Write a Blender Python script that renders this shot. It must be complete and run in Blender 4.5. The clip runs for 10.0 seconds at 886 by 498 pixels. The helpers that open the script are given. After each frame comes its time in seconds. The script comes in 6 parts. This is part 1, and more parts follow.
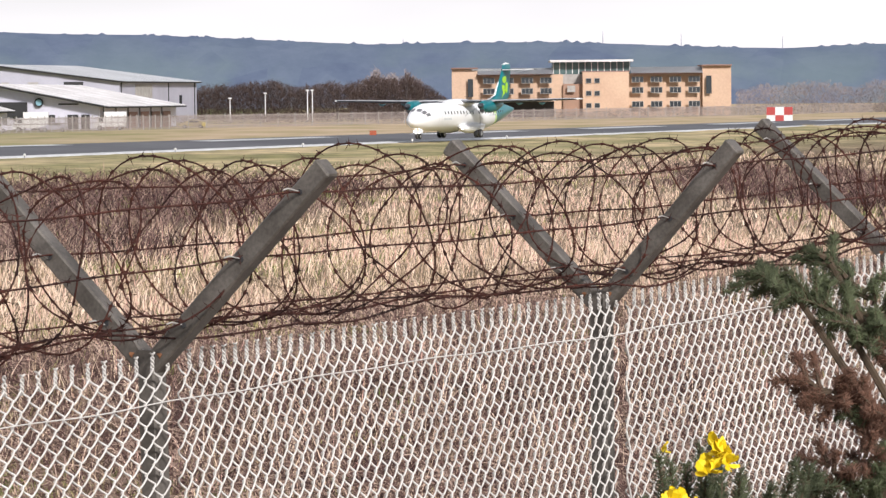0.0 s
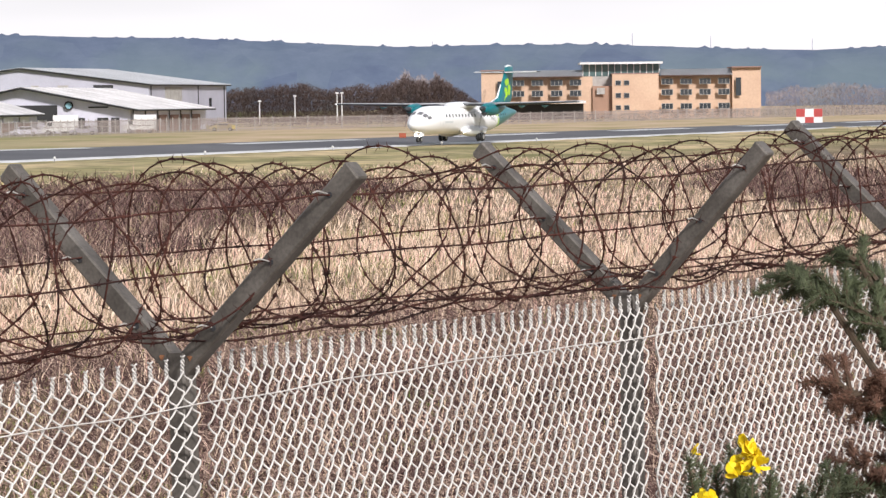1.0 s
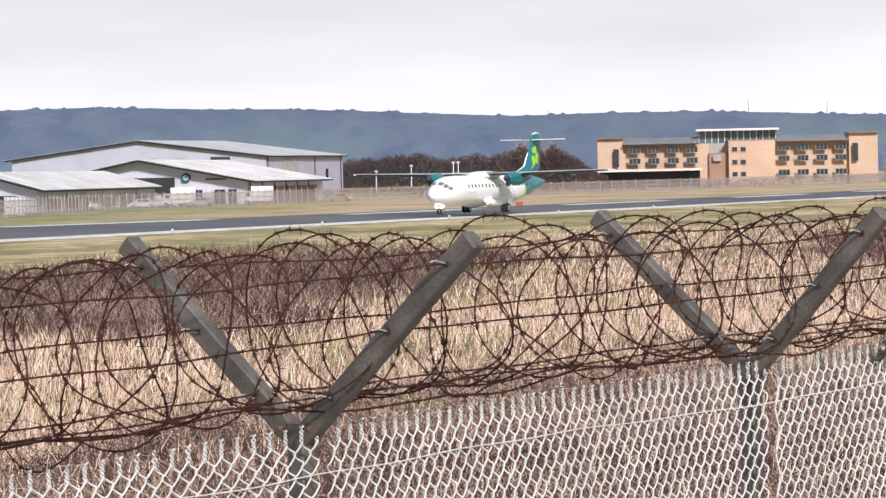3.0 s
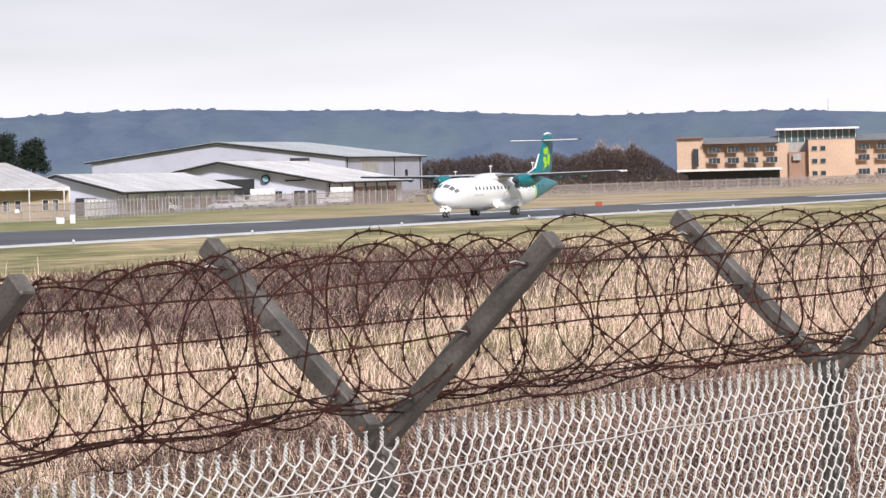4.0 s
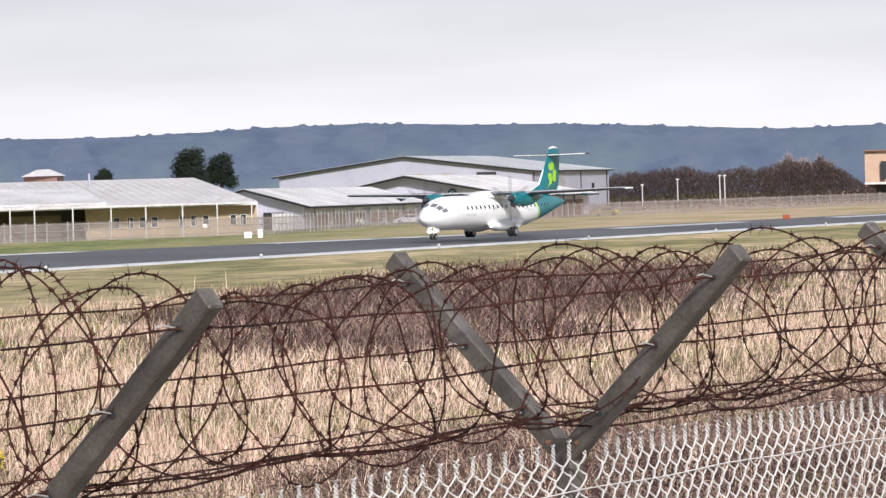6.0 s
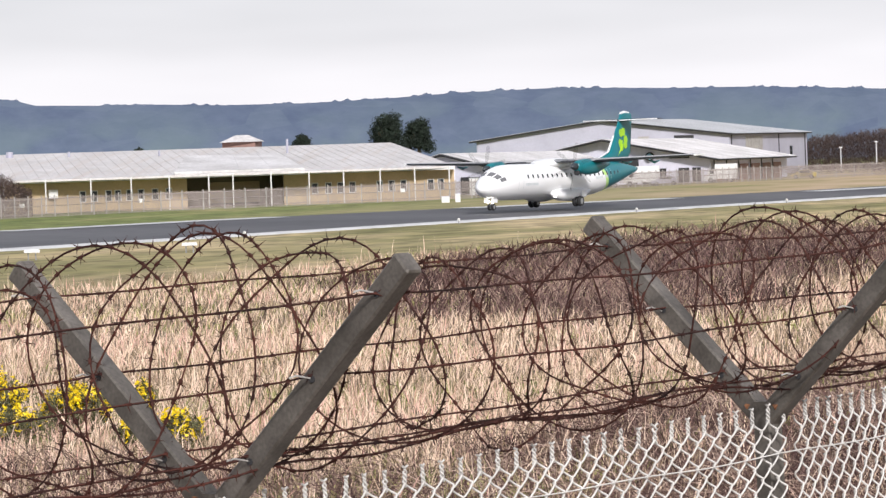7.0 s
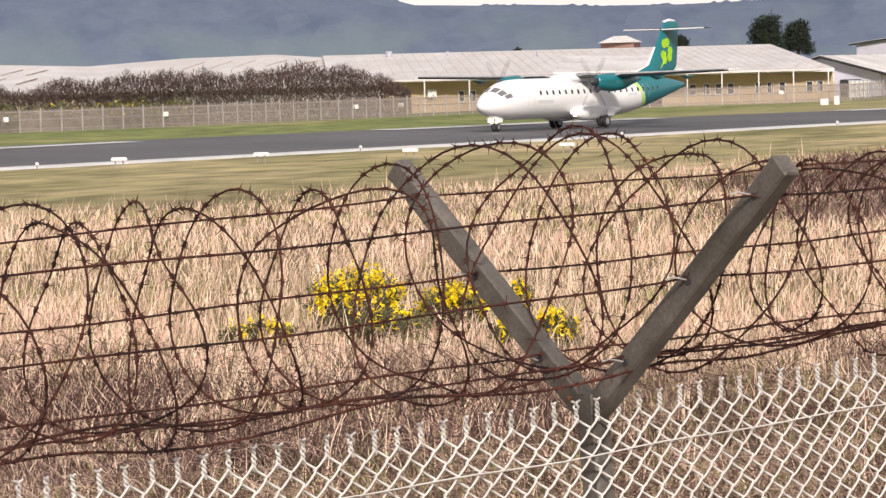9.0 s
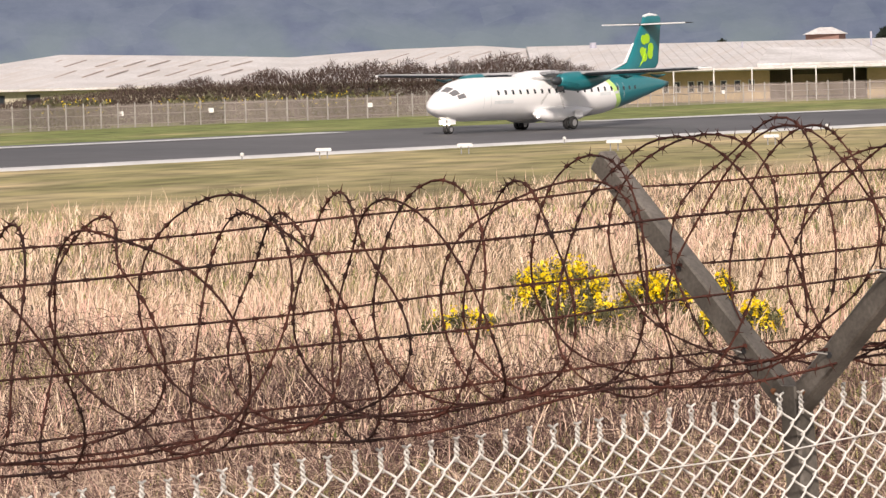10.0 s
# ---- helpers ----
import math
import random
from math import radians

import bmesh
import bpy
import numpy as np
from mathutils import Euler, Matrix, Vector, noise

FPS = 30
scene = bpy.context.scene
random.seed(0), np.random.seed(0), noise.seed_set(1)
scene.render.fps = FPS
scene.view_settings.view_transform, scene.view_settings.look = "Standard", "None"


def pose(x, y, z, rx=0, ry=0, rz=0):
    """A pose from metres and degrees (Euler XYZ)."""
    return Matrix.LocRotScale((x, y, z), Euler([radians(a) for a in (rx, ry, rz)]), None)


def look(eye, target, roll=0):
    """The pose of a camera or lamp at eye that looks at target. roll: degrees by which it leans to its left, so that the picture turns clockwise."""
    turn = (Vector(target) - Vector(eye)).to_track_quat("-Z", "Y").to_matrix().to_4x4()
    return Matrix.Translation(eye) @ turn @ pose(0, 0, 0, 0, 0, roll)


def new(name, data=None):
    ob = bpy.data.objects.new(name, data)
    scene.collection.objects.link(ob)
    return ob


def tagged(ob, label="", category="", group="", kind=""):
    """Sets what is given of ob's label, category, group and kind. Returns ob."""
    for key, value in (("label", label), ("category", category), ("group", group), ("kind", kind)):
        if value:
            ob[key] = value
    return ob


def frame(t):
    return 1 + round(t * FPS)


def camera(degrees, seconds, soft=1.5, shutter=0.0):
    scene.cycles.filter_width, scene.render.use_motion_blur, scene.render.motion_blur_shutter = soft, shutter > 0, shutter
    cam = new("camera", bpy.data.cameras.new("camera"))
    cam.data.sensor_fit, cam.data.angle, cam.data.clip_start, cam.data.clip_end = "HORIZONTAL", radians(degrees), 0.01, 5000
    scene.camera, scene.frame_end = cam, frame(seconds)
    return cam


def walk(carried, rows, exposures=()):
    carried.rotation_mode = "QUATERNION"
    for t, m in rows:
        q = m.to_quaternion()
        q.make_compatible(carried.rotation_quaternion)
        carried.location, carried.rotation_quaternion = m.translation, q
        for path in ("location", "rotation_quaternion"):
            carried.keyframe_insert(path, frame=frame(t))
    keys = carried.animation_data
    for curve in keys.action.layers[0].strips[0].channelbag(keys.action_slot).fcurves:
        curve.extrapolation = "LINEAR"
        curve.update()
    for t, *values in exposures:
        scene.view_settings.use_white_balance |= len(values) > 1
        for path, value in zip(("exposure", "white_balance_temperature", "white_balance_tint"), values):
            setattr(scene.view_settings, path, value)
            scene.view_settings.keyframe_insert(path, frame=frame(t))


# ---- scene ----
cam = camera(12.782, 10.0, soft=1.4, shutter=0.0)
EYE = Vector((0.0, 0.0, 4.0))


def polar(az, d, z=0.0):
    """A place d metres from the viewpoint, az degrees left of the y axis."""
    a = radians(az)
    return Vector((-d * math.sin(a), d * math.cos(a), z))


def aim(az, el, roll):
    e = radians(el)
    return look(EYE, EYE + polar(az, 100 * math.cos(e), 100 * math.sin(e)), roll)


VIEW = [
    (0.0, 0.0, -2.167, -0.55), (0.5, 0.163, -2.247, -0.59), (1.0, 0.431, -2.127, -0.65), (1.5, 0.796, -1.817, -0.76),
    (2.0, 1.201, -1.437, -0.89), (2.5, 1.618, -1.137, -1.06), (4.0, 3.269, -1.068, -1.47), (4.5, 3.829, -1.054, -1.48),
    (5.0, 4.371, -0.958, -1.41), (5.2, 4.674, -0.86, -1.49), (6.3, 6.775, -0.81, -1.75), (6.5, 7.457, -0.908, -1.85),
    (7.0, 8.846, -1.227, -1.95), (7.5, 10.19, -1.557, -1.9), (8.0, 11.598, -1.96, -1.87), (8.5, 12.917, -2.236, -1.67),
    (9.0, 14.345, -2.495, -1.56), (9.5, 15.763, -2.556, -1.55), (10.0, 17.296, -2.544, -1.49)]
walk(cam, [(t, aim(a, e, r)) for t, a, e, r in VIEW], [(0, 0.40, 6440, 12.5), (4.5, 0.35, 6250, 13), (7.0, 0.34, 6370, 12.5), (8.0, 0.36, 6600, 13.5), (9.0, 0.38, 7080, 15.5), (10.0, 0.38, 7280, 16.5)])

# ---- light: a high overcast with a weak, wide sun from behind the viewpoint ----
SUN_AZ, SUN_EL = 202.0, 30.0
world = bpy.data.worlds.new("overcast_sky")
scene.world = world
world.use_nodes = True
wn, wl = world.node_tree.nodes, world.node_tree.links
wn.clear()
w_out = wn.new("ShaderNodeOutputWorld")
w_bg = wn.new("ShaderNodeBackground")
w_sky = wn.new("ShaderNodeTexSky")
w_sky.sky_type, w_sky.sun_disc = "NISHITA", False
w_sky.sun_elevation, w_sky.sun_rotation = radians(SUN_EL), radians(-SUN_AZ)
w_tc = wn.new("ShaderNodeTexCoord")
w_map = wn.new("ShaderNodeMapping")
w_map.inputs["Scale"].default_value = (5.0, 5.0, 26.0)
w_noise = wn.new("ShaderNodeTexNoise")
w_noise.inputs["Scale"].default_value = 1.3
w_noise.inputs["Detail"].default_value = 3.0
w_sep = wn.new("ShaderNodeSeparateXYZ")
w_ramp = wn.new("ShaderNodeValToRGB")
w_ramp.color_ramp.elements[0].position, w_ramp.color_ramp.elements[0].color = 0.0, (0.90, 0.86, 0.86, 1)
w_ramp.color_ramp.elements[1].position, w_ramp.color_ramp.elements[1].color = 0.060, (0.475, 0.48, 0.505, 1)
w_mid = w_ramp.color_ramp.elements.new(0.026)
w_mid.color = (0.80, 0.785, 0.81, 1)
w_top = w_ramp.color_ramp.elements.new(0.45)
w_top.color = (0.39, 0.405, 0.44, 1)
w_add = wn.new("ShaderNodeMath")
w_add.operation = "MULTIPLY_ADD"
w_add.inputs[1].default_value = 0.045
w_off = wn.new("ShaderNodeMath")
w_off.operation = "ADD"
w_off.inputs[1].default_value = -0.022
w_scale = wn.new("ShaderNodeMixRGB")
w_scale.blend_type = "MULTIPLY"
w_scale.inputs[0].default_value = 1.0
w_scale.inputs[2].default_value = (0.10, 0.10, 0.10, 1)
w_mix = wn.new("ShaderNodeMixRGB")
w_mix.inputs[0].default_value = 0.88
wl.new(w_tc.outputs["Generated"], w_map.inputs["Vector"])
wl.new(w_map.outputs["Vector"], w_noise.inputs["Vector"])
wl.new(w_tc.outputs["Generated"], w_sep.inputs[0])
wl.new(w_noise.outputs["Fac"], w_add.inputs[0])
wl.new(w_sep.outputs["Z"], w_add.inputs[2])
wl.new(w_add.outputs[0], w_off.inputs[0])
wl.new(w_off.outputs[0], w_ramp.inputs[0])
wl.new(w_sky.outputs[0], w_scale.inputs[1])
wl.new(w_scale.outputs[0], w_mix.inputs[1])
wl.new(w_ramp.outputs[0], w_mix.inputs[2])
wl.new(w_mix.outputs[0], w_bg.inputs["Color"])
w_bg.inputs["Strength"].default_value = 1.0
wl.new(w_bg.outputs[0], w_out.inputs[0])

sun_data = bpy.data.lights.new("sun", "SUN")
sun_data.energy, sun_data.angle, sun_data.color = 3.6, radians(7), (1.0, 0.965, 0.92)
sun = new("sun", sun_data)
sun.matrix_world = look(polar(SUN_AZ, 100, 100 * math.tan(radians(SUN_EL))), (0, 0, 0))


# ---- materials ----
def mat(name, color, rough=0.6, metal=0.0, var=0.12, scale=6.0, bump=0.0, color2=None, spec=0.5, island=0.0, fine=0.0, coord="Object"):
    """A principled material whose colour wanders by noise at two scales, and from piece to piece."""
    m = bpy.data.materials.new(name)
    m.use_nodes = True
    n, l = m.node_tree.nodes, m.node_tree.links
    p = n["Principled BSDF"]
    p.inputs["Roughness"].default_value, p.inputs["Metallic"].default_value = rough, metal
    p.inputs["Specular IOR Level"].default_value = spec
    tc = n.new("ShaderNodeTexCoord")
    big = n.new("ShaderNodeTexNoise")
    big.inputs["Scale"].default_value, big.inputs["Detail"].default_value = scale, 5.0
    l.new(tc.outputs[coord], big.inputs["Vector"])
    ramp = n.new("ShaderNodeValToRGB")
    c2 = color2 or tuple(c * (1 - 2.2 * var) for c in color)
    ramp.color_ramp.elements[0].position, ramp.color_ramp.elements[1].position = 0.32, 0.68
    ramp.color_ramp.elements[0].color, ramp.color_ramp.elements[1].color = (*c2, 1), (*color, 1)
    l.new(big.outputs["Fac"], ramp.inputs[0])
    out = ramp.outputs[0]
    if fine:
        small = n.new("ShaderNodeTexNoise")
        small.inputs["Scale"].default_value, small.inputs["Detail"].default_value = scale * 14, 3.0
        l.new(tc.outputs[coord], small.inputs["Vector"])
        val = n.new("ShaderNodeMapRange")
        val.inputs[1].default_value, val.inputs[2].default_value = 0.3, 0.7
        val.inputs[3].default_value, val.inputs[4].default_value = 1 - fine, 1 + fine
        l.new(small.outputs["Fac"], val.inputs[0])
        hsv = n.new("ShaderNodeHueSaturation")
        l.new(val.outputs[0], hsv.inputs["Value"])
        l.new(out, hsv.inputs["Color"])
        out = hsv.outputs[0]
    if island:
        geo = n.new("ShaderNodeNewGeometry")
        val2 = n.new("ShaderNodeMapRange")
        val2.inputs[3].default_value, val2.inputs[4].default_value = 1 - island, 1 + island
        l.new(geo.outputs["Random Per Island"], val2.inputs[0])
        hsv2 = n.new("ShaderNodeHueSaturation")
        l.new(val2.outputs[0], hsv2.inputs["Value"])
        l.new(out, hsv2.inputs["Color"])
        out = hsv2.outputs[0]
    l.new(out, p.inputs["Base Color"])
    if bump:
        bp = n.new("ShaderNodeBump")
        bp.inputs["Strength"].default_value = bump
        nz = n.new("ShaderNodeTexNoise")
        nz.inputs["Scale"].default_value = scale * 9
        l.new(tc.outputs[coord], nz.inputs["Vector"])
        l.new(nz.outputs["Fac"], bp.inputs["Height"])
        l.new(bp.outputs[0], p.inputs["Normal"])
    return m


def ramp_mat(name, stops, rough=0.9, scale=0.05, tuft=0.0, tuft_scale=0.9):
    """Colours picked at random from piece to piece of one mesh, shifted by a broad noise."""
    m = bpy.data.materials.new(name)
    m.use_nodes = True
    n, l = m.node_tree.nodes, m.node_tree.links
    p = n["Principled BSDF"]
    p.inputs["Roughness"].default_value = rough
    p.inputs["Specular IOR Level"].default_value = 0.15
    geo = n.new("ShaderNodeNewGeometry")
    tc = n.new("ShaderNodeTexCoord")
    nz = n.new("ShaderNodeTexNoise")
    nz.inputs["Scale"].default_value, nz.inputs["Detail"].default_value = scale, 4.0
    l.new(tc.outputs["Object"], nz.inputs["Vector"])
    mr = n.new("ShaderNodeMapRange")
    mr.inputs[1].default_value, mr.inputs[2].default_value, mr.inputs[3].default_value, mr.inputs[4].default_value = 0.3, 0.7, -0.3, 0.3
    l.new(nz.outputs["Fac"], mr.inputs[0])
    ad = n.new("ShaderNodeMath")
    ad.operation = "ADD"
    l.new(geo.outputs["Random Per Island"], ad.inputs[0])
    l.new(mr.outputs[0], ad.inputs[1])
    if tuft:      # clumps a metre or so across
        nt = n.new("ShaderNodeTexNoise")
        nt.inputs["Scale"].default_value, nt.inputs["Detail"].default_value = tuft_scale, 2.0
        l.new(tc.outputs["Object"], nt.inputs["Vector"])
        mt = n.new("ShaderNodeMapRange")
        mt.inputs[1].default_value, mt.inputs[2].default_value, mt.inputs[3].default_value, mt.inputs[4].default_value = 0.32, 0.68, -tuft, tuft
        l.new(nt.outputs["Fac"], mt.inputs[0])
        ad2 = n.new("ShaderNodeMath")
        ad2.operation = "ADD"
        l.new(ad.outputs[0], ad2.inputs[0])
        l.new(mt.outputs[0], ad2.inputs[1])
        ad = ad2
    r = n.new("ShaderNodeValToRGB")
    els = r.color_ramp.elements
    els[0].position, els[0].color = stops[0][0], (*stops[0][1], 1)
    els[1].position, els[1].color = stops[-1][0], (*stops[-1][1], 1)
    for pos, c in stops[1:-1]:
        els.new(pos).color = (*c, 1)
    l.new(ad.outputs[0], r.inputs[0])
    l.new(r.outputs[0], p.inputs["Base Color"])
    return m


def glow(name, color, strength):
    m = bpy.data.materials.new(name)
    m.use_nodes = True
    p = m.node_tree.nodes["Principled BSDF"]
    p.inputs["Base Color"].default_value = (*color, 1)
    p.inputs["Emission Color"].default_value, p.inputs["Emission Strength"].default_value = (*color, 1), strength
    return m


GALV = mat("galvanised_steel", (0.165, 0.148, 0.131), 0.5, 0.25, 0.22, 7.0, 0.2, color2=(0.080, 0.070, 0.060), fine=0.2)
GALV_RUST = mat("rusting_steel", (0.30, 0.13, 0.06), 0.8, 0.1, 0.25, 30.0, 0.3)
LINK = mat("pale_galvanised_wire", (0.68, 0.657, 0.625), 0.42, 0.0, 0.10, 3.0, fine=0.10)
RUST = mat("rusty_barbed_wire", (0.082, 0.029, 0.021), 0.9, 0.0, 0.2, 5.0, color2=(0.024, 0.013, 0.012), spec=0.2, fine=0.3)
TIE = mat("bright_tie_wire", (0.6, 0.58, 0.55), 0.4, 0.3)
ASPHALT = mat("asphalt", (0.105, 0.102, 0.107), 0.62, 0, 0.15, 0.05, color2=(0.060, 0.060, 0.066), fine=0.15)
PAINT = mat("runway_paint", (0.60, 0.60, 0.60), 0.7, 0, 0.1, 0.4)
WHITE = mat("aircraft_white", (0.82, 0.82, 0.83), 0.28, 0, 0.02, 1.2)
TEAL = mat("aircraft_teal", (0.004, 0.165, 0.195), 0.35, 0, 0.05, 1.2)
LIME = mat("lime_green_paint", (0.34, 0.62, 0.02), 0.35, 0, 0.04, 2.0)
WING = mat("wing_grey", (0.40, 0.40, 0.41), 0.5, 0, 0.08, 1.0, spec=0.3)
# near-black: shade painted under the wing, also boots, tailplane and spinners
WING_UNDER = mat("wing_shade_and_dark_parts", (0.035, 0.042, 0.050), 0.45, 0, 0.08, 1.0)
TYRE = mat("tyre_rubber", (0.018, 0.018, 0.019), 0.8, 0, 0.1, 8.0)
METAL = mat("gear_metal", (0.42, 0.42, 0.43), 0.4, 0.6, 0.1, 6.0)
DARK_GLASS = mat("dark_glass", (0.035, 0.042, 0.05), 0.12, 0, 0.05, 2.0)
LAMP = glow("landing_light", (1.0, 0.93, 0.80), 9.0)
ROOF_WHITE = mat("white_metal_roof", (0.72, 0.70, 0.70), 0.6, 0, 0.10, 0.16, color2=(0.50, 0.48, 0.47), fine=0.14)
ROOF_GREY = mat("grey_metal_roof", (0.44, 0.45, 0.47), 0.5, 0, 0.08, 0.1, fine=0.04)
YELLOW = mat("ochre_cladding", (0.56, 0.42, 0.26), 0.75, 0, 0.08, 0.3, fine=0.06)
PALE_WALL = mat("pale_cladding", (0.62, 0.61, 0.71), 0.6, 0, 0.06, 0.2, fine=0.04)
GREY_WALL = mat("grey_cladding", (0.40, 0.395, 0.47), 0.6, 0, 0.07, 0.2, fine=0.04)
BRICKWORK = mat("buff_brickwork", (0.56, 0.395, 0.285), 0.85, 0, 0.08, 0.15, color2=(0.49, 0.335, 0.24), fine=0.06)
RED_WALL = mat("red_brown_wall", (0.30, 0.18, 0.15), 0.85, 0, 0.1, 0.3)
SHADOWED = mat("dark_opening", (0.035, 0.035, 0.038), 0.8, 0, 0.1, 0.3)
TRIM = mat("white_trim", (0.72, 0.71, 0.70), 0.6, 0, 0.05, 1.0)
GLASS_TEAL = mat("greenish_glazing", (0.10, 0.16, 0.16), 0.2, 0, 0.2, 0.4)
CONCRETE = mat("concrete", (0.40, 0.38, 0.36), 0.85, 0, 0.12, 1.0, fine=0.1)
PALE_FENCE = mat("weathered_fence_steel", (0.34, 0.29, 0.272), 0.8, 0.0, 0.1, 0.05)
RED_PAINT = mat("red_paint", (0.42, 0.055, 0.05), 0.55, 0, 0.06, 1.0)
ORANGE = mat("orange_red_marker", (0.34, 0.075, 0.03), 0.6, 0, 0.06, 1.0)
BARK = mat("bare_twigs", (0.088, 0.066, 0.060), 0.9, 0, 0.2, 0.4, island=0.25)
NEEDLE = mat("pine_needles", (0.018, 0.030, 0.018), 0.9, 0, 0.2, 0.8, island=0.35)
FIELD_LEAF = mat("field_gorse_green", (0.12, 0.115, 0.050), 0.85, 0, 0.2, 1.5, island=0.5)
GORSE_LEAF = mat("gorse_spines", (0.088, 0.108, 0.048), 0.7, 0, 0.2, 4.0, island=0.4)
GORSE_DEAD = mat("dead_gorse_spines", (0.17, 0.085, 0.055), 0.85, 0, 0.2, 4.0, island=0.4)
GORSE_FLOWER = mat("gorse_petals", (0.95, 0.70, 0.006), 0.6, 0, 0.1, 20.0, island=0.15)
STEM = mat("woody_stem", (0.10, 0.070, 0.045), 0.9, 0, 0.2, 12.0)


# ---- mesh helpers ----
def part(name, bm, material, parent=None, label="", smooth=False):
    me = bpy.data.meshes.new(name)
    bmesh.ops.recalc_face_normals(bm, faces=bm.faces)
    bm.to_mesh(me)
    bm.free()
    for m in material if isinstance(material, (list, tuple)) else [material]:
        me.materials.append(m)
    if smooth:
        me.polygons.foreach_set("use_smooth", [True] * len(me.polygons))
    ob = new(name, me)
    if parent:
        ob.parent = parent
    if label:
        ob["label"] = label
    return ob


def thing(name, label, category, at=(0, 0, 0), rz=0.0, group="", kind=""):
    ob = new(name)
    ob.matrix_basis = pose(*at, 0, 0, rz)
    return tagged(ob, label, category, group, kind)


def box(bm, c, s, bevel=0.0, m=None):
    r = bmesh.ops.create_cube(bm, size=1.0)["verts"]
    bmesh.ops.scale(bm, vec=s, verts=r)
    if bevel:
        es = list({e for v in r for e in v.link_edges})
        r2 = bmesh.ops.bevel(bm, geom=es, offset=bevel, segments=1, affect="EDGES")
        r = list({v for f in r2["faces"] for v in f.verts} | {v for v in r if v.is_valid})
    mm = (m or Matrix()) @ Matrix.Translation(c)
    bmesh.ops.transform(bm, matrix=mm, verts=r)
    return r


def tube(bm, pts, radii, sides=8, cap=True):
    """A round bar along a line of points."""
    pts = [Vector(p) for p in pts]
    if not isinstance(radii, (list, tuple)):
        radii = [radii] * len(pts)
    rings = []
    up = Vector((0, 0, 1))
    for i, p in enumerate(pts):
        d = (pts[min(i + 1, len(pts) - 1)] - pts[max(i - 1, 0)]).normalized()
        s = d.cross(up)
        s = s.normalized() if s.length > 1e-4 else Vector((1, 0, 0))
        q = s.cross(d)
        rings.append([bm.verts.new(p + (s * math.cos(a) + q * math.sin(a)) * radii[i]) for a in [2 * math.pi * k / sides for k in range(sides)]])
    for a, b in zip(rings, rings[1:]):
        for k in range(sides):
            bm.faces.new((a[k], a[(k + 1) % sides], b[(k + 1) % sides], b[k]))
    if cap:
        bm.faces.new(rings[0])
        bm.faces.new(rings[-1])


def loft(bm, rings, cap=True, closed=True):
    vs = [[bm.verts.new(p) for p in r] for r in rings]
    n = len(vs[0])
    for a, b in zip(vs, vs[1:]):
        for k in range(n if closed else n - 1):
            bm.faces.new((a[k], a[(k + 1) % n], b[(k + 1) % n], b[k]))
    if cap and closed:
        bm.faces.new(vs[0])
        bm.faces.new(vs[-1])


def mesh_np(name, verts, faces, material, parent=None, smooth=False):
    """A mesh from arrays of computed corners; all faces have the same number of corners."""
    me = bpy.data.meshes.new(name)
    verts, faces = np.asarray(verts, dtype=np.float32), np.asarray(faces, dtype=np.int32)
    k = faces.shape[1]
    me.vertices.add(len(verts))
    me.vertices.foreach_set("co", verts.ravel())
    me.loops.add(faces.size)
    me.loops.foreach_set("vertex_index", faces.ravel())
    me.polygons.add(len(faces))
    me.polygons.foreach_set("loop_start", np.arange(0, faces.size, k, dtype=np.int32))
    me.update(calc_edges=True)
    me.validate()
    me.materials.append(material)
    if smooth:
        me.polygons.foreach_set("use_smooth", [True] * len(me.polygons))
    ob = new(name, me)
    if parent:
        ob.parent = parent
    return ob


# ---- ground and runway ----
RUN_A = radians(19.35)                       # the runway's run, from the y axis
RUN_E = Vector((math.sin(RUN_A), math.cos(RUN_A), 0))
RUN_N = Vector((-math.cos(RUN_A), math.sin(RUN_A), 0))   # towards the far side
RUN_O = Vector((-78.8, 187.0, 0))            # a point of the near edge line
FENCE_O = Vector((-2.12, 9.77, 0))
FENCE_E = Vector((0.5533, 0.8330, 0))
FENCE_N = Vector((0.8330, -0.5533, 0))       # towards the viewer


def run_st(x, y):
    d = Vector((x, y, 0)) - RUN_O
    return d.dot(RUN_E), d.dot(RUN_N)


def crest(s):
    """How far the runway's crest lies from the near edge line, s metres along it."""
    return float(np.interp(s, [-120, 0, 60, 130, 200, 300, 2500], [33, 31, 29.5, 23, 15, 13, 13]))


def crest_z(s):
    return float(np.interp(s, [-60, 40, 75, 110, 135, 200], [0.0, 0.06, 0.15, 0.20, 0.16, 0.06]))


def ground_z(x, y):
    s, t = run_st(x, y)
    z = -0.35
    c = crest(s)
    h = crest_z(s) + 0.35
    if -2 < t <= c:
        z += h * max(0.0, t) / c
    elif c < t < c + 26:
        z += h * (1 - (t - c) / 26)
    f = (Vector((x, y, 0)) - FENCE_O).dot(FENCE_N)
    if f > -16:
        z = max(z, -0.35 + 1.15 * min(1.0, (f + 16) / 14))
        if f > 1.0:
            z += 1.55 * min(1.0, (f - 1.0) / 4.5)
    z += 0.05 * noise.noise(Vector((x * 0.05, y * 0.05, 0))) if t < -12 else 0.0
    return z


